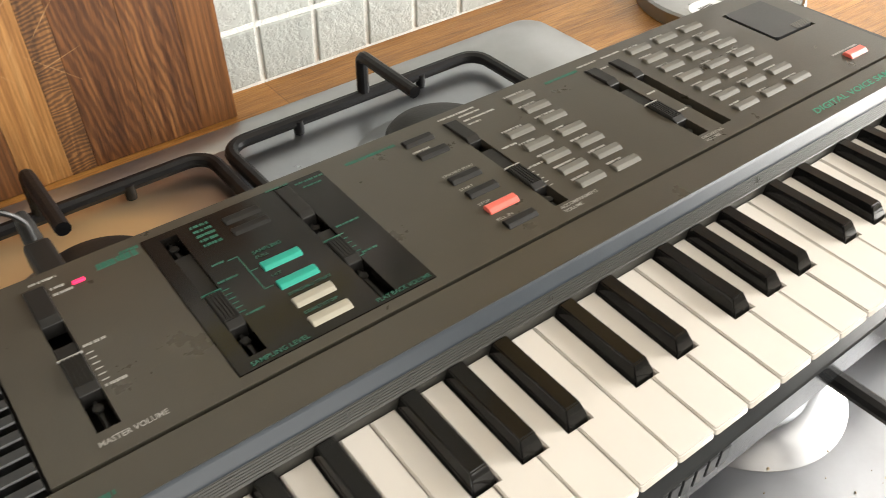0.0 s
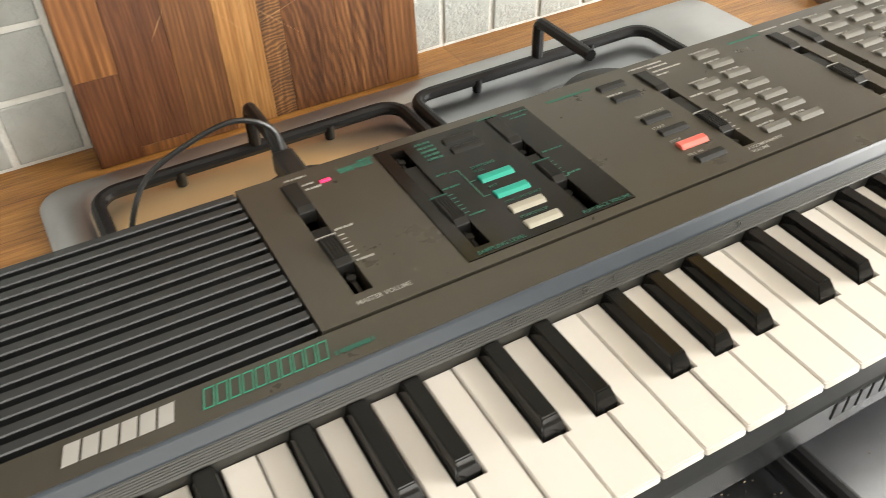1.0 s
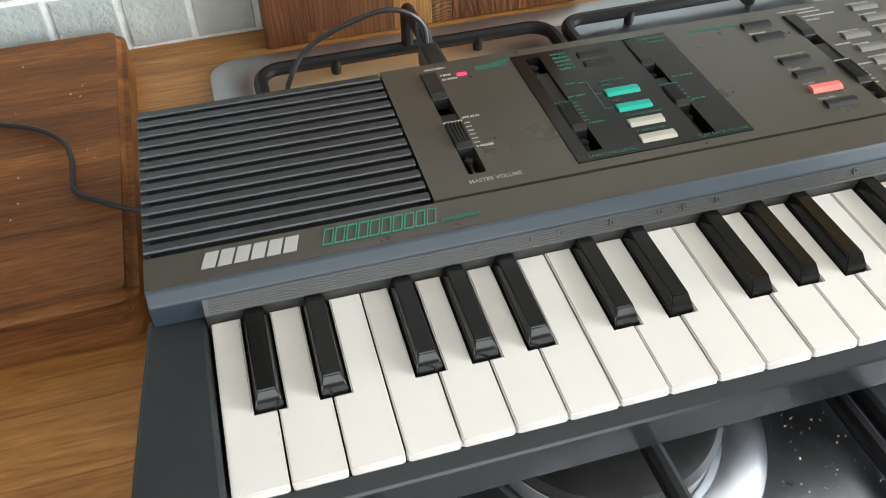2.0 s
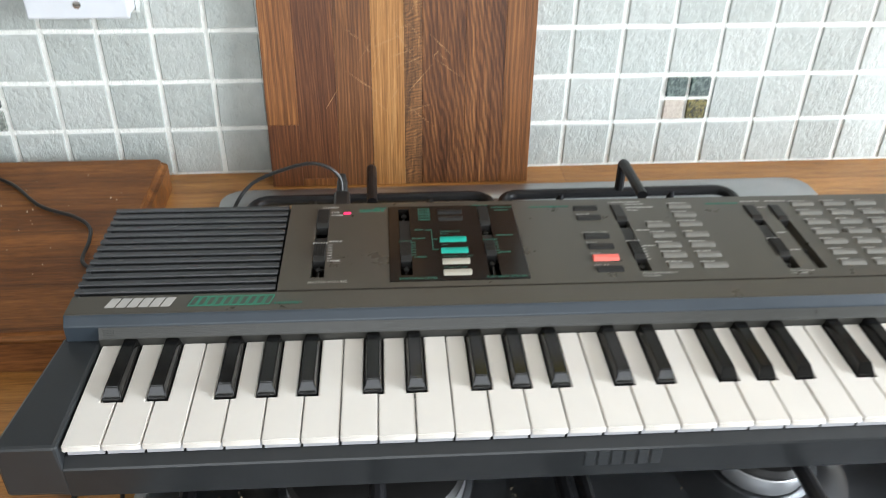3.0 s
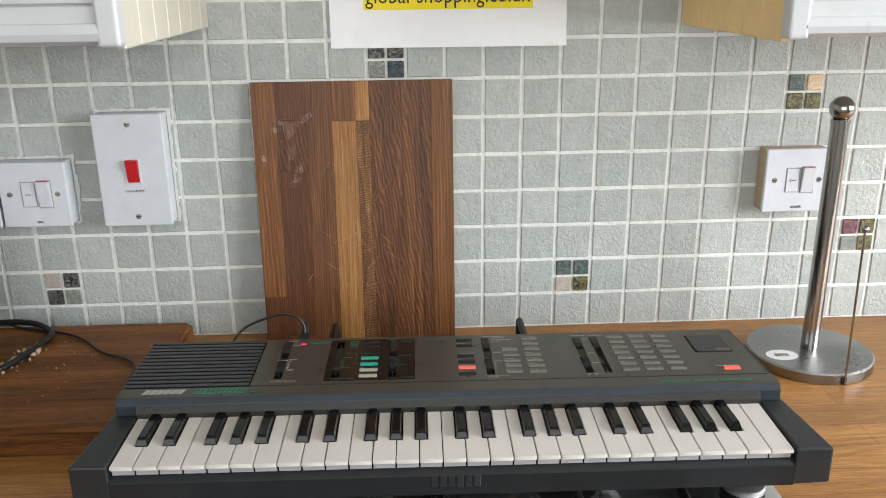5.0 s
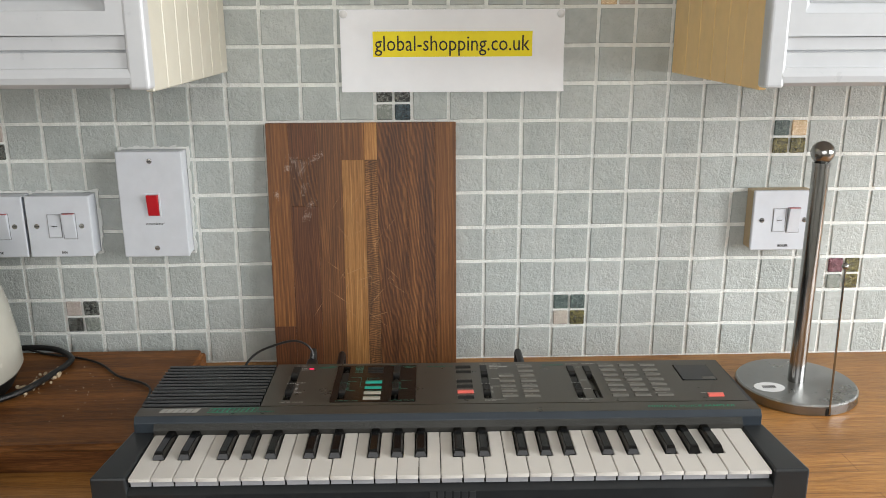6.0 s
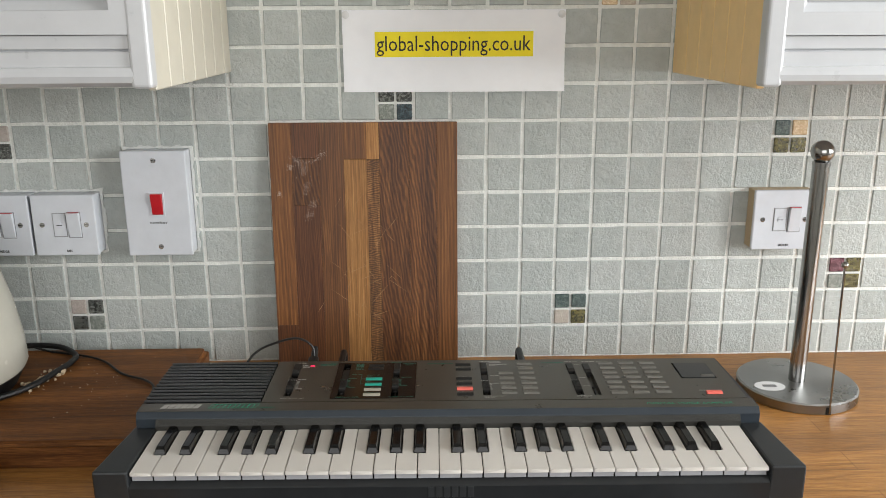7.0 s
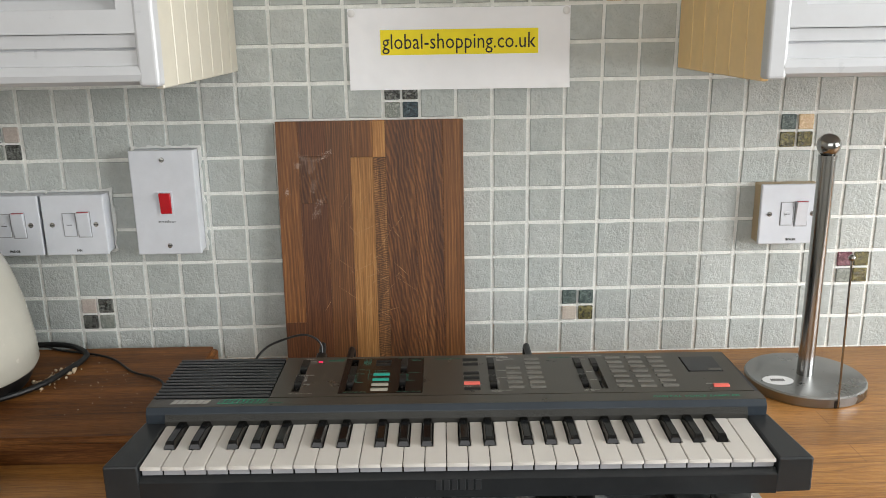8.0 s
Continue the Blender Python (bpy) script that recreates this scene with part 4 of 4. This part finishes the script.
# ---------------------------------------------------------------- kettle, partly in view
kettle = thing("kettle", "cream enamel kettle with a dark base on the wooden board", "kettle", (-0.705, -0.165, TOP + 0.031))
part("base", lathe([(0.0, 0.0), (0.088, 0.0), (0.092, 0.004), (0.100, 0.020), (0.1015, 0.024), (0.0, 0.024)], 64), M_CABLE, kettle, "black plastic kettle base", True)
part("body", lathe([(0.0, 0.0245), (0.1030, 0.0245), (0.1060, 0.030), (0.1050, 0.060), (0.0980, 0.110), (0.0880, 0.150), (0.0720, 0.190), (0.0500, 0.215), (0.0, 0.222)], 64), M_KETTLE, kettle, "cream enamel body", True)
part("lid_knob", lathe([(0.0, 0.2222), (0.008, 0.2222), (0.008, 0.232), (0.015, 0.240), (0.012, 0.248), (0.0, 0.250)], 32), M_CABLE, kettle, "black lid knob", True)

# small round tin at the edge of view
tin = thing("round_tin", "small round pale tin with a dark rim on the worktop", "tin", (-0.588, -0.374, TOP))
part("wall", lathe([(0.0, 0.0), (0.038, 0.0), (0.040, 0.002), (0.040, 0.020), (0.0385, 0.020), (0.0375, 0.004), (0.0, 0.004)], 40), M_KETTLE, tin, smooth=True)
part("rim", lathe([(0.0405, 0.0202), (0.0412, 0.0225), (0.0400, 0.0240), (0.0375, 0.0235), (0.0370, 0.0202)], 40), M_CABLE, tin, "black rim", True)
part("contents", lathe([(0.0, 0.0042), (0.0366, 0.0042), (0.0366, 0.014), (0.0, 0.016)], 40), M_HERB, tin, "green contents", True)

# ---------------------------------------------------------------- kitchen roll holder
holder = thing("kitchen_roll_holder", "empty brushed steel kitchen roll holder standing on the worktop", "roll holder", (0.411, -0.129, TOP))
part("base", lathe([(0.0, 0.0), (0.0750, 0.0), (0.0765, 0.0012), (0.0765, 0.0125), (0.0745, 0.0145), (0.0, 0.0145)], 96), M_BASE, holder, "heavy round brushed steel base", True)
part("pole", lathe([(0.0, 0.0147), (0.0106, 0.0147), (0.0106, 0.305), (0.0, 0.305)], 40), M_POLISH, holder, smooth=True)
ballp = [(0.0112, 0.3052), (0.0112, 0.310)] + [(0.0145 * math.cos(a), 0.3225 + 0.0145 * math.sin(a)) for a in [radians(-58 + 148 * k / 12) for k in range(13)]]
part("ball", lathe(ballp, 40), M_POLISH, holder, "polished ball finial", True)
part("guide_rod", tube([(0.0085, -0.0775, 0.003), (0.0085, -0.0780, 0.006), (0.0045, -0.0780, 0.196)], 0.0013, 10), M_POLISH, holder, smooth=True)
part("rod_tip", lathe([(0.0, -0.004)] + [(0.0042 * math.cos(radians(a)), 0.0042 * math.sin(radians(a))) for a in range(-75, 90, 15)] + [(0.0, 0.0042)], 16, (0.0045, -0.0780, 0.198)), M_POLISH, holder, smooth=True)
part("rod_clip", box(0.0045, 0.0110, -0.0776, -0.0758, 0.001, 0.0105, 0.0004, 1), M_CABLE, holder)
bm = prism([(0.020 * math.cos(2 * math.pi * k / 32), 0.0145 * math.sin(2 * math.pi * k / 32)) for k in range(32)], 0.0146, 0.0149)
st = part("sticker", bm, M_STICKER, holder, "oval white paper sticker")
st.location = (-0.0440, -0.0190, 0)
for k in range(7):
    part("sticker_bar", box(-0.0440 - 0.009 + k * 0.0026, -0.0440 - 0.0076 + k * 0.0026, -0.0230, -0.0150, 0.0149, 0.0151), M_INK, st).location = (0.0440, 0.0190, 0)

# ---------------------------------------------------------------- switches on the wall
def accessory(name, label, x0, x1, z0, z1, side, depth=0.030, group=""):
    t = thing(name, label, "switch", ((x0 + x1) / 2, 0, (z0 + z1) / 2), group=group)
    w, h = (x1 - x0) / 2, (z1 - z0) / 2
    part("back_box", box(-w + 0.001, w - 0.001, -depth + 0.0065, 0.0, -h + 0.001, h - 0.001, 0.0012, 1), side, t)
    bm = plate(-w - 0.0030, w + 0.0032, -h - 0.0026, h + 0.0030, 0.0, 0.0042, [(-w + 0.0002, w - 0.0002, -h + 0.0002, h - 0.0002)])
    bmesh.ops.subdivide_edges(bm, edges=[e for e in bm.edges if e.calc_length() > 0.02], cuts=22, use_grid_fill=True)
    for v in bm.verts:
        if v.co.z > 0.003:
            v.co.z += 0.0016 * noise.noise((v.co.x * 160 + x0 * 50, v.co.y * 160, 2.0))
        if abs(v.co.x) > w + 0.002 or abs(v.co.y) > h + 0.002:
            n_ = 0.0040 * noise.noise((v.co.x * 120 + x0 * 50, v.co.y * 120, 5.0))
            v.co.x += n_ * (1 if v.co.x > 0 else -1)
            v.co.y += n_ * (1 if v.co.y > 0 else -1)
    if side is M_SWITCH:
        part("sealant", bm, M_SEALANT, t, "rough white sealant round the edge", True).matrix_basis = pose(0, 0, 0, 90)
    else:
        bm.free()
    part("face_plate", box(-w, w, -depth, -depth + 0.0064, -h, h, 0.0016, 2), M_SWITCH, t, "white plastic face plate")
    return t


def screw(t, x, z, y):
    s = part("screw", lathe([(0.0, 0.0), (0.0036, 0.0), (0.0034, 0.0009), (0.0, 0.0011)], 20), M_SCREW, t, smooth=True)
    s.matrix_basis = pose(x, y + 0.0002, z, 90)
    part("screw_slot", box(-0.0029, 0.0029, -0.0004, 0.0004, 0.0010, 0.0013), M_INK, s)


def wall_text(t, parent, x, z, y, w, h, bold=0.02):
    ob = part("lettering", lettering(t, w, h, bold), M_INK, parent)
    ob.matrix_basis = pose(x, y - 0.0002, z, 90)


def rocker(t, x, z, y, w, h, mat, tip=None):
    prof = [(y + 0.001, -h / 2), (y + 0.001, h / 2), (y - 0.0066, h / 2), (y - 0.0060, h / 2 - 0.002), (y - 0.0015, -h / 2)]
    r = part("rocker", prism(prof, -w / 2, w / 2, "x", 0.0005, 1), mat, t)
    r.location = (x, 0, z)
    if tip:
        part("red_edge", box(-w / 2 + 0.0008, w / 2 - 0.0008, y - 0.0046, y, h / 2 - 0.0002, h / 2 + 0.0004), tip, r)


cooker = accessory("cooker_switch", "tall white cooker switch with a red rocker on the tiles", -0.4965, -0.4085, 1.0705, 1.2160, M_SWITCH)
rocker(cooker, 0.0010, -0.0000, -0.030, 0.0150, 0.0290, M_ROCKER)
part("rocker_surround", plate(-0.0090, 0.0110, -0.0162, 0.0162, 0.0, 0.0014, [(-0.0068, 0.0088, -0.0148, 0.0148)]), M_SWITCH, cooker).matrix_basis = pose(0, -0.0300, 0, 90)
screw(cooker, 0.0010, 0.060, -0.030), screw(cooker, 0.0010, -0.060, -0.030)
wall_text("cooker", cooker, -0.0115, -0.0275, -0.0302, 0.0250, 0.0038, 0.0)


def spur(name, text, x0, z0, label, side):
    t = accessory(name, label, x0, x0 + 0.0860, z0, z0 + 0.0850, side, 0.030, "fused switches")
    part("fuse_holder", plate(-0.0150, 0.0030, -0.0165, 0.0165, 0.0, 0.0006, [(-0.0146, 0.0026, -0.0161, 0.0161)]), M_SEAM, t).matrix_basis = pose(0, -0.0300, 0.001, 90)
    part("fuse_carrier", box(-0.0144, 0.0024, -0.0312, -0.0299, -0.0148, 0.0168, 0.0004, 1), M_SWITCH, t)
    s = part("fuse_screw", lathe([(0.0, 0.0), (0.0040, 0.0), (0.0038, 0.0007), (0.0, 0.0008)], 18), M_SWITCH, t)
    s.matrix_basis = pose(-0.0060, -0.0311, 0.001, 90)
    part("fuse_slot", box(-0.0036, 0.0036, -0.00045, 0.00045, 0.0008, 0.0011), M_INK, s)
    part("rocker_gap", plate(0.0050, 0.0232, -0.0182, 0.0182, 0.0, 0.0006, [(0.0055, 0.0227, -0.0177, 0.0177)]), M_SEAM, t).matrix_basis = pose(0, -0.0300, 0.001, 90)
    rocker(t, 0.0141, 0.001, -0.0301, 0.0165, 0.0345, M_SWITCH, M_ROCKER)
    screw(t, -0.0300, 0.001, -0.030), screw(t, 0.0300, 0.001, -0.030)
    w = 0.0024 * len(text)
    wall_text(text, t, 0.003 - w / 2, -0.0375, -0.0302, w, 0.0034, 0.03)
    return t


spur("fan_switch", "FAN", -0.6235, 1.0720, "white fused switch lettered for the fan", M_SWITCH)
spur("fridge_switch", "FRIDGE", -0.7130, 1.0720, "white fused switch lettered for the fridge", M_SWITCH)
spur("boiler_switch", "BOILER", 0.3725, 1.0690, "white fused switch on a yellowed box", M_PATTRESS)

# ---------------------------------------------------------------- paper sign
sign = thing("paper_sign", "white paper sign with a yellow highlighted web address, pinned up", "sign", (-0.0445, -0.0045, 1.3435))
W2, H2 = 0.1490, 0.0535


def sheet_y(x, z):
    """How far the paper stands off the tiles: creases at the ends, the lower edge lifting."""
    u, v = x / W2, z / H2
    edge = max(0.0, abs(u) - 0.4 + max(0, -v) * 0.4)
    y = -0.0016 * noise.noise((u * 1.7, v * 1.1, 3.1)) - 0.0010 * noise.noise((u * 6, v * 3.2, 7.7)) * (0.5 + abs(u))
    return y - 0.0016 * abs(noise.noise((u * 9 + v * 4, v * 5 - u * 3, 1.7))) * edge - 0.0060 * max(0, -v) ** 2 * (0.6 + 0.6 * u)


def sheet_piece(x0, x1, z0, z1, nx, nz, off):
    bm = bmesh.new()
    for side in (0.0, 0.00015):
        g = []
        for j in range(nz + 1):
            z = z0 + (z1 - z0) * j / nz
            g.append([bm.verts.new((x0 + (x1 - x0) * i / nx, sheet_y(x0 + (x1 - x0) * i / nx, z) - off + side, z)) for i in range(nx + 1)])
        for j in range(nz):
            for i in range(nx):
                bm.faces.new((g[j][i], g[j][i + 1], g[j + 1][i + 1], g[j + 1][i]))
    return bm


part("sheet", sheet_piece(-W2, W2, -H2, H2, 64, 24, 0.0), M_PAPER, sign, "creased white paper", True)
part("highlight", sheet_piece(-0.1062, 0.1062, -0.0075, 0.0255, 46, 8, 0.00025), M_YELLOW, sign, "yellow highlighted band", True)
me = lettering("global-shopping.co.uk", 0.2070, 0.0262, 0.0)
for v in me.vertices:
    x, z = v.co.x - 0.1040, v.co.y - 0.0062
    v.co = (x, sheet_y(x, z) - 0.0006, z)
part("lettering", me, M_INK, sign, "black lettering")
for x in (-0.1440, 0.1435):
    p = part("pin", lathe([(0.0, 0.0), (0.0052, 0.0), (0.0050, 0.0016), (0.0030, 0.0026), (0.0, 0.0028)], 20), M_STICKER, sign, "pale drawing pin", True)
    p.matrix_basis = pose(x, sheet_y(x, 0.0475) + 0.0002, 0.0475, 90)

# ---------------------------------------------------------------- wall cupboards
def cupboard(x0, x1, inner, label, depth=0.3265, base=1.3180):
    """inner: +1 when the boarded side faces right, -1 when it faces left."""
    c = thing("wall_cupboard", label, "cupboard", ((x0 + x1) / 2, 0, base), group="wall cupboards")
    w, F = (x1 - x0) / 2, -depth
    part("carcass", box(-w + (0.0 if inner > 0 else 0.009), w - (0.009 if inner > 0 else 0.0), F + 0.0015, -0.0045, 0.004, 0.72), M_CAB, c)
    ys = [F + k * 0.0475 for k in range(7) if F + k * 0.0475 < -0.02] + [-0.0042]
    for a, b in zip(ys, ys[1:]):
        xa, xb = (w - 0.0085, w) if inner > 0 else (-w, -w + 0.0085)
        part("side_board", box(xa, xb, a + 0.0004, b - 0.0004, 0.0, 0.72, 0.0012, 1), M_CREAMP_LIT if inner > 0 else M_YELLOWED_SHADE, c)
    xp = (w - 0.018, w + 0.002) if inner > 0 else (-w - 0.002, -w + 0.018)
    part("corner_post", box(xp[0], xp[1], F - 0.0195, F - 0.0003, 0.0030, 0.72, 0.0035, 3), M_CAB, c, "white moulded corner post")
    xr = (-w, xp[0] + 0.0030) if inner > 0 else (xp[1] - 0.0030, w)
    prof = [(-0.326, -0.002), (-0.338, -0.002), (-0.345, 0.002), (-0.3465, 0.008), (-0.345, 0.016), (-0.341, 0.0172), (-0.341, 0.0190), (-0.342, 0.0195), (-0.342, 0.0370), (-0.338, 0.0385), (-0.341, 0.0400), (-0.341, 0.0520), (-0.326, 0.0520)]
    prof = [(y + F + 0.3265, z + 0.0065) for y, z in prof[:7]] + [(y + F + 0.3265, z) for y, z in prof[7:]]
    part("pelmet", prism(prof, xr[0], xr[1], "x"), M_CAB, c, "white moulded rail under the door")
    a, b = xr[0] + 0.001, xr[1] - 0.001
    d = part("door", plate(a, b, 0.0528, 0.715, 0.0, 0.019, [(a + 0.016, b - 0.016, 0.0745, 0.695)]), M_CAB, c, "white panelled cupboard door")
    d.matrix_basis = Matrix(((1, 0, 0, 0), (0, 0, -1, F + 0.0003), (0, 1, 0, 0), (0, 0, 0, 1)))
    prof = rounded(a + 0.0162, b - 0.0162, 0.0747, 0.6948, 0.001, 1)
    bm = bmesh.new()
    o = [bm.verts.new((x, F - 0.0135, z)) for x, z in prof]
    i_ = [bm.verts.new((x, F - 0.0045, z)) for x, z in rounded(a + 0.025, b - 0.025, 0.084, 0.686, 0.001, 1)]
    k_ = [bm.verts.new((x, F - 0.0080, z)) for x, z in rounded(a + 0.0275, b - 0.0275, 0.0865, 0.6835, 0.001, 1)]
    for p, q in ((o, i_), (i_, k_)):
        for k in range(len(p)):
            bm.faces.new((p[k], p[(k + 1) % len(p)], q[(k + 1) % len(q)], q[k]))
    bm.faces.new(k_)
    part("door_panel", bm, M_CAB, c)
    return c


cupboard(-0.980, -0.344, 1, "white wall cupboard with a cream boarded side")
cupboard(0.252, 0.900, -1, "white wall cupboard with a yellowed, warmly shaded boarded side", 0.298, 1.3135)

# ---------------------------------------------------------------- crumbs
def crumbs(name, n, label, spots, size, mat):
    bm = bmesh.new()
    for k in range(n):
        (cx, cy, cz, rx, ry) = random.choice(spots)
        s = random.uniform(*size)
        m = Matrix.Translation((cx + random.gauss(0, rx), cy + random.gauss(0, ry), cz + s * 0.35)) @ Euler((random.random() * 3, random.random() * 3, random.random() * 3)).to_matrix().to_4x4() @ Matrix.Diagonal((s, s * random.uniform(0.6, 1.3), s * 0.7, 1))
        bmesh.ops.create_icosphere(bm, subdivisions=1, radius=0.5, matrix=m)
    for v in bm.verts:
        v.co += 0.0004 * noise.noise_vector(v.co * 900)
    return tagged(part(name, bm, mat), label, "crumbs", kind="stuff")


crumbs("bread_crumbs", 46, "pale bread crumbs scattered on the wooden board", [(-0.592, -0.135, TOP + 0.031, 0.007, 0.012), (-0.575, -0.112, TOP + 0.031, 0.006, 0.008), (-0.603, -0.165, TOP + 0.031, 0.006, 0.01)], (0.0016, 0.0085), M_CRUMB)
crumbs("fine_crumbs", 45, "fine pale crumbs on the wooden board", [(-0.50, -0.15, TOP + 0.031, 0.05, 0.06)], (0.0007, 0.0018), M_CRUMB)
crumbs("hob_crumbs", 320, "small food crumbs on the hob tray", [(-0.28, -0.46, TOP + 0.003, 0.03, 0.03), (-0.11, -0.47, TOP + 0.003, 0.02, 0.03), (0.03, -0.50, TOP + 0.003, 0.09, 0.035)], (0.0003, 0.0013), M_CRUMB)
crumbs("food_scraps", 5, "larger pale food scraps on the hob tray", [(-0.27, -0.455, TOP + 0.003, 0.01, 0.015), (0.02, -0.485, TOP + 0.003, 0.06, 0.02)], (0.002, 0.0042), M_CRUMB)

# ---------------------------------------------------------------- wall tiles
P = 0.05
HALF = 0.0226
variants = []
for v in range(6):
    bm = bmesh.new()
    back, edge, face = [], [], []
    for sx, sz in ((-1, -1), (1, -1), (1, 1), (-1, 1)):
        jx, jz = random.uniform(-0.0005, 0.0005), random.uniform(-0.0005, 0.0005)
        back.append(bm.verts.new((sx * HALF + jx, 0.0, sz * HALF + jz)))
        edge.append(bm.verts.new((sx * HALF + jx, -0.0010, sz * HALF + jz)))
        face.append(bm.verts.new((sx * (HALF - 0.0009) + jx, -0.0018 + random.uniform(-0.0003, 0.0003), sz * (HALF - 0.0009) + jz)))
    for a, b in ((back, edge), (edge, face)):
        for k in range(4):
            bm.faces.new((a[k], a[(k + 1) % 4], b[(k + 1) % 4], b[k]))
    bm.faces.new(face)
    variants.append(mesh_of(bm, "wall_tile"))
    variants[-1].materials.append(M_TILE)
bm = box(-0.0105, 0.0105, -0.0030, 0.0, -0.0105, 0.0105, 0.0010, 1)
small_bm_verts = mesh_of(bm, "small_tile")

def foil(name, a, b, rough=0.22):
    """Small glass tile over crumpled foil: speckled light and dark."""
    m, nt, bs = nodes_of(name)
    n = nd(nt, "ShaderNodeTexNoise", Scale=240.0, Detail=4.0, Roughness=0.75, Distortion=1.5)
    nt.links.new(coords(nt, world_space=True), n.inputs["Vector"])
    nt.links.new(ramp(nt, n.outputs[0], [(0.44, a), (0.60, b)]), bs.inputs["Base Color"])
    bs.inputs["Roughness"].default_value = rough
    bs.inputs["Coat Weight"].default_value = 0.4
    bump(nt, bs, n.outputs[0], 0.7, 0.0015)
    return m


C = {
    "teal": foil("teal_mosaic", (0.035, 0.055, 0.055), (0.16, 0.21, 0.19)),
    "dark": foil("dark_mosaic", (0.004, 0.005, 0.005), (0.20, 0.21, 0.19)),
    "blue": foil("blue_mosaic", (0.006, 0.016, 0.024), (0.075, 0.115, 0.130)),
    "olive": foil("olive_mosaic", (0.018, 0.018, 0.006), (0.26, 0.23, 0.09)),
    "beige": foil("beige_mosaic", (0.46, 0.40, 0.34), (0.58, 0.53, 0.46), 0.4),
    "grey": foil("grey_mosaic", (0.16, 0.18, 0.16), (0.36, 0.38, 0.34)),
    "gold": foil("gold_mosaic", (0.60, 0.42, 0.24), (0.82, 0.66, 0.44)),
    "plum": foil("plum_mosaic", (0.055, 0.014, 0.022), (0.26, 0.11, 0.14)),
    "pink": foil("pink_mosaic", (0.42, 0.36, 0.32), (0.52, 0.46, 0.42), 0.4),
}
MOTIF = {
    (2, 4): "teal teal beige olive", (-12, 4): "pink dark dark grey", (-3, -2): "dark dark grey blue",
    (8, -1): "teal gold olive olive", (10, 3): "plum olive grey olive", (-14, -1): "grey pink grey dark", (3, -5): "beige olive gold beige",
}
small_of = {k: small_bm_verts.copy() for k in C}
for k, me in small_of.items():
    me.materials.append(C[k])


def tile_at(i, j):
    return (P * (i + 0.5), -0.0003, TOP + P * (6 - j - 0.5))


for (i, j), names in MOTIF.items():
    cx, cy, cz = tile_at(i, j)
    for k, nm in enumerate(names.split()):
        ob = part("mosaic_tile", small_of[nm], None, wall_n)
        ob.location = (cx + (0.0122 if k % 2 else -0.0122), cy, cz - (0.0122 if k > 1 else -0.0122))
for j in range(-5, 6):
    for i in range(-14, 13):
        if (i, j) in MOTIF:
            continue
        ob = part("wall_tile", random.choice(variants), None, wall_n)
        ob.matrix_basis = pose(*tile_at(i, j), 0, random.choice((0, 180)) + random.uniform(-0.5, 0.5), 0)
# the rest of the tiled wall, out of reach
verts, faces = [], []
for j in range(-16, 6):
    for i in range(-40, 40):
        if -14 <= i < 13 and -5 <= j < 6:
            continue
        cx, cy, cz = tile_at(i, j)
        n = len(verts)
        for y, h in ((0.0, HALF), (-0.0010, HALF), (-0.0018, HALF - 0.0009)):
            verts += [(cx - h, y, cz - h), (cx + h, y, cz - h), (cx + h, y, cz + h), (cx - h, y, cz + h)]
        for a in (0, 4):
            faces += [(n + a + k, n + a + (k + 1) % 4, n + a + 4 + (k + 1) % 4, n + a + 4 + k) for k in range(4)]
        faces.append((n + 8, n + 9, n + 10, n + 11))
me = bpy.data.meshes.new("far_tiles")
me.from_pydata(verts, [], faces)
ft = part("far_tiles", me, M_TILE, wall_n)
tagged(ft, kind="stuff")
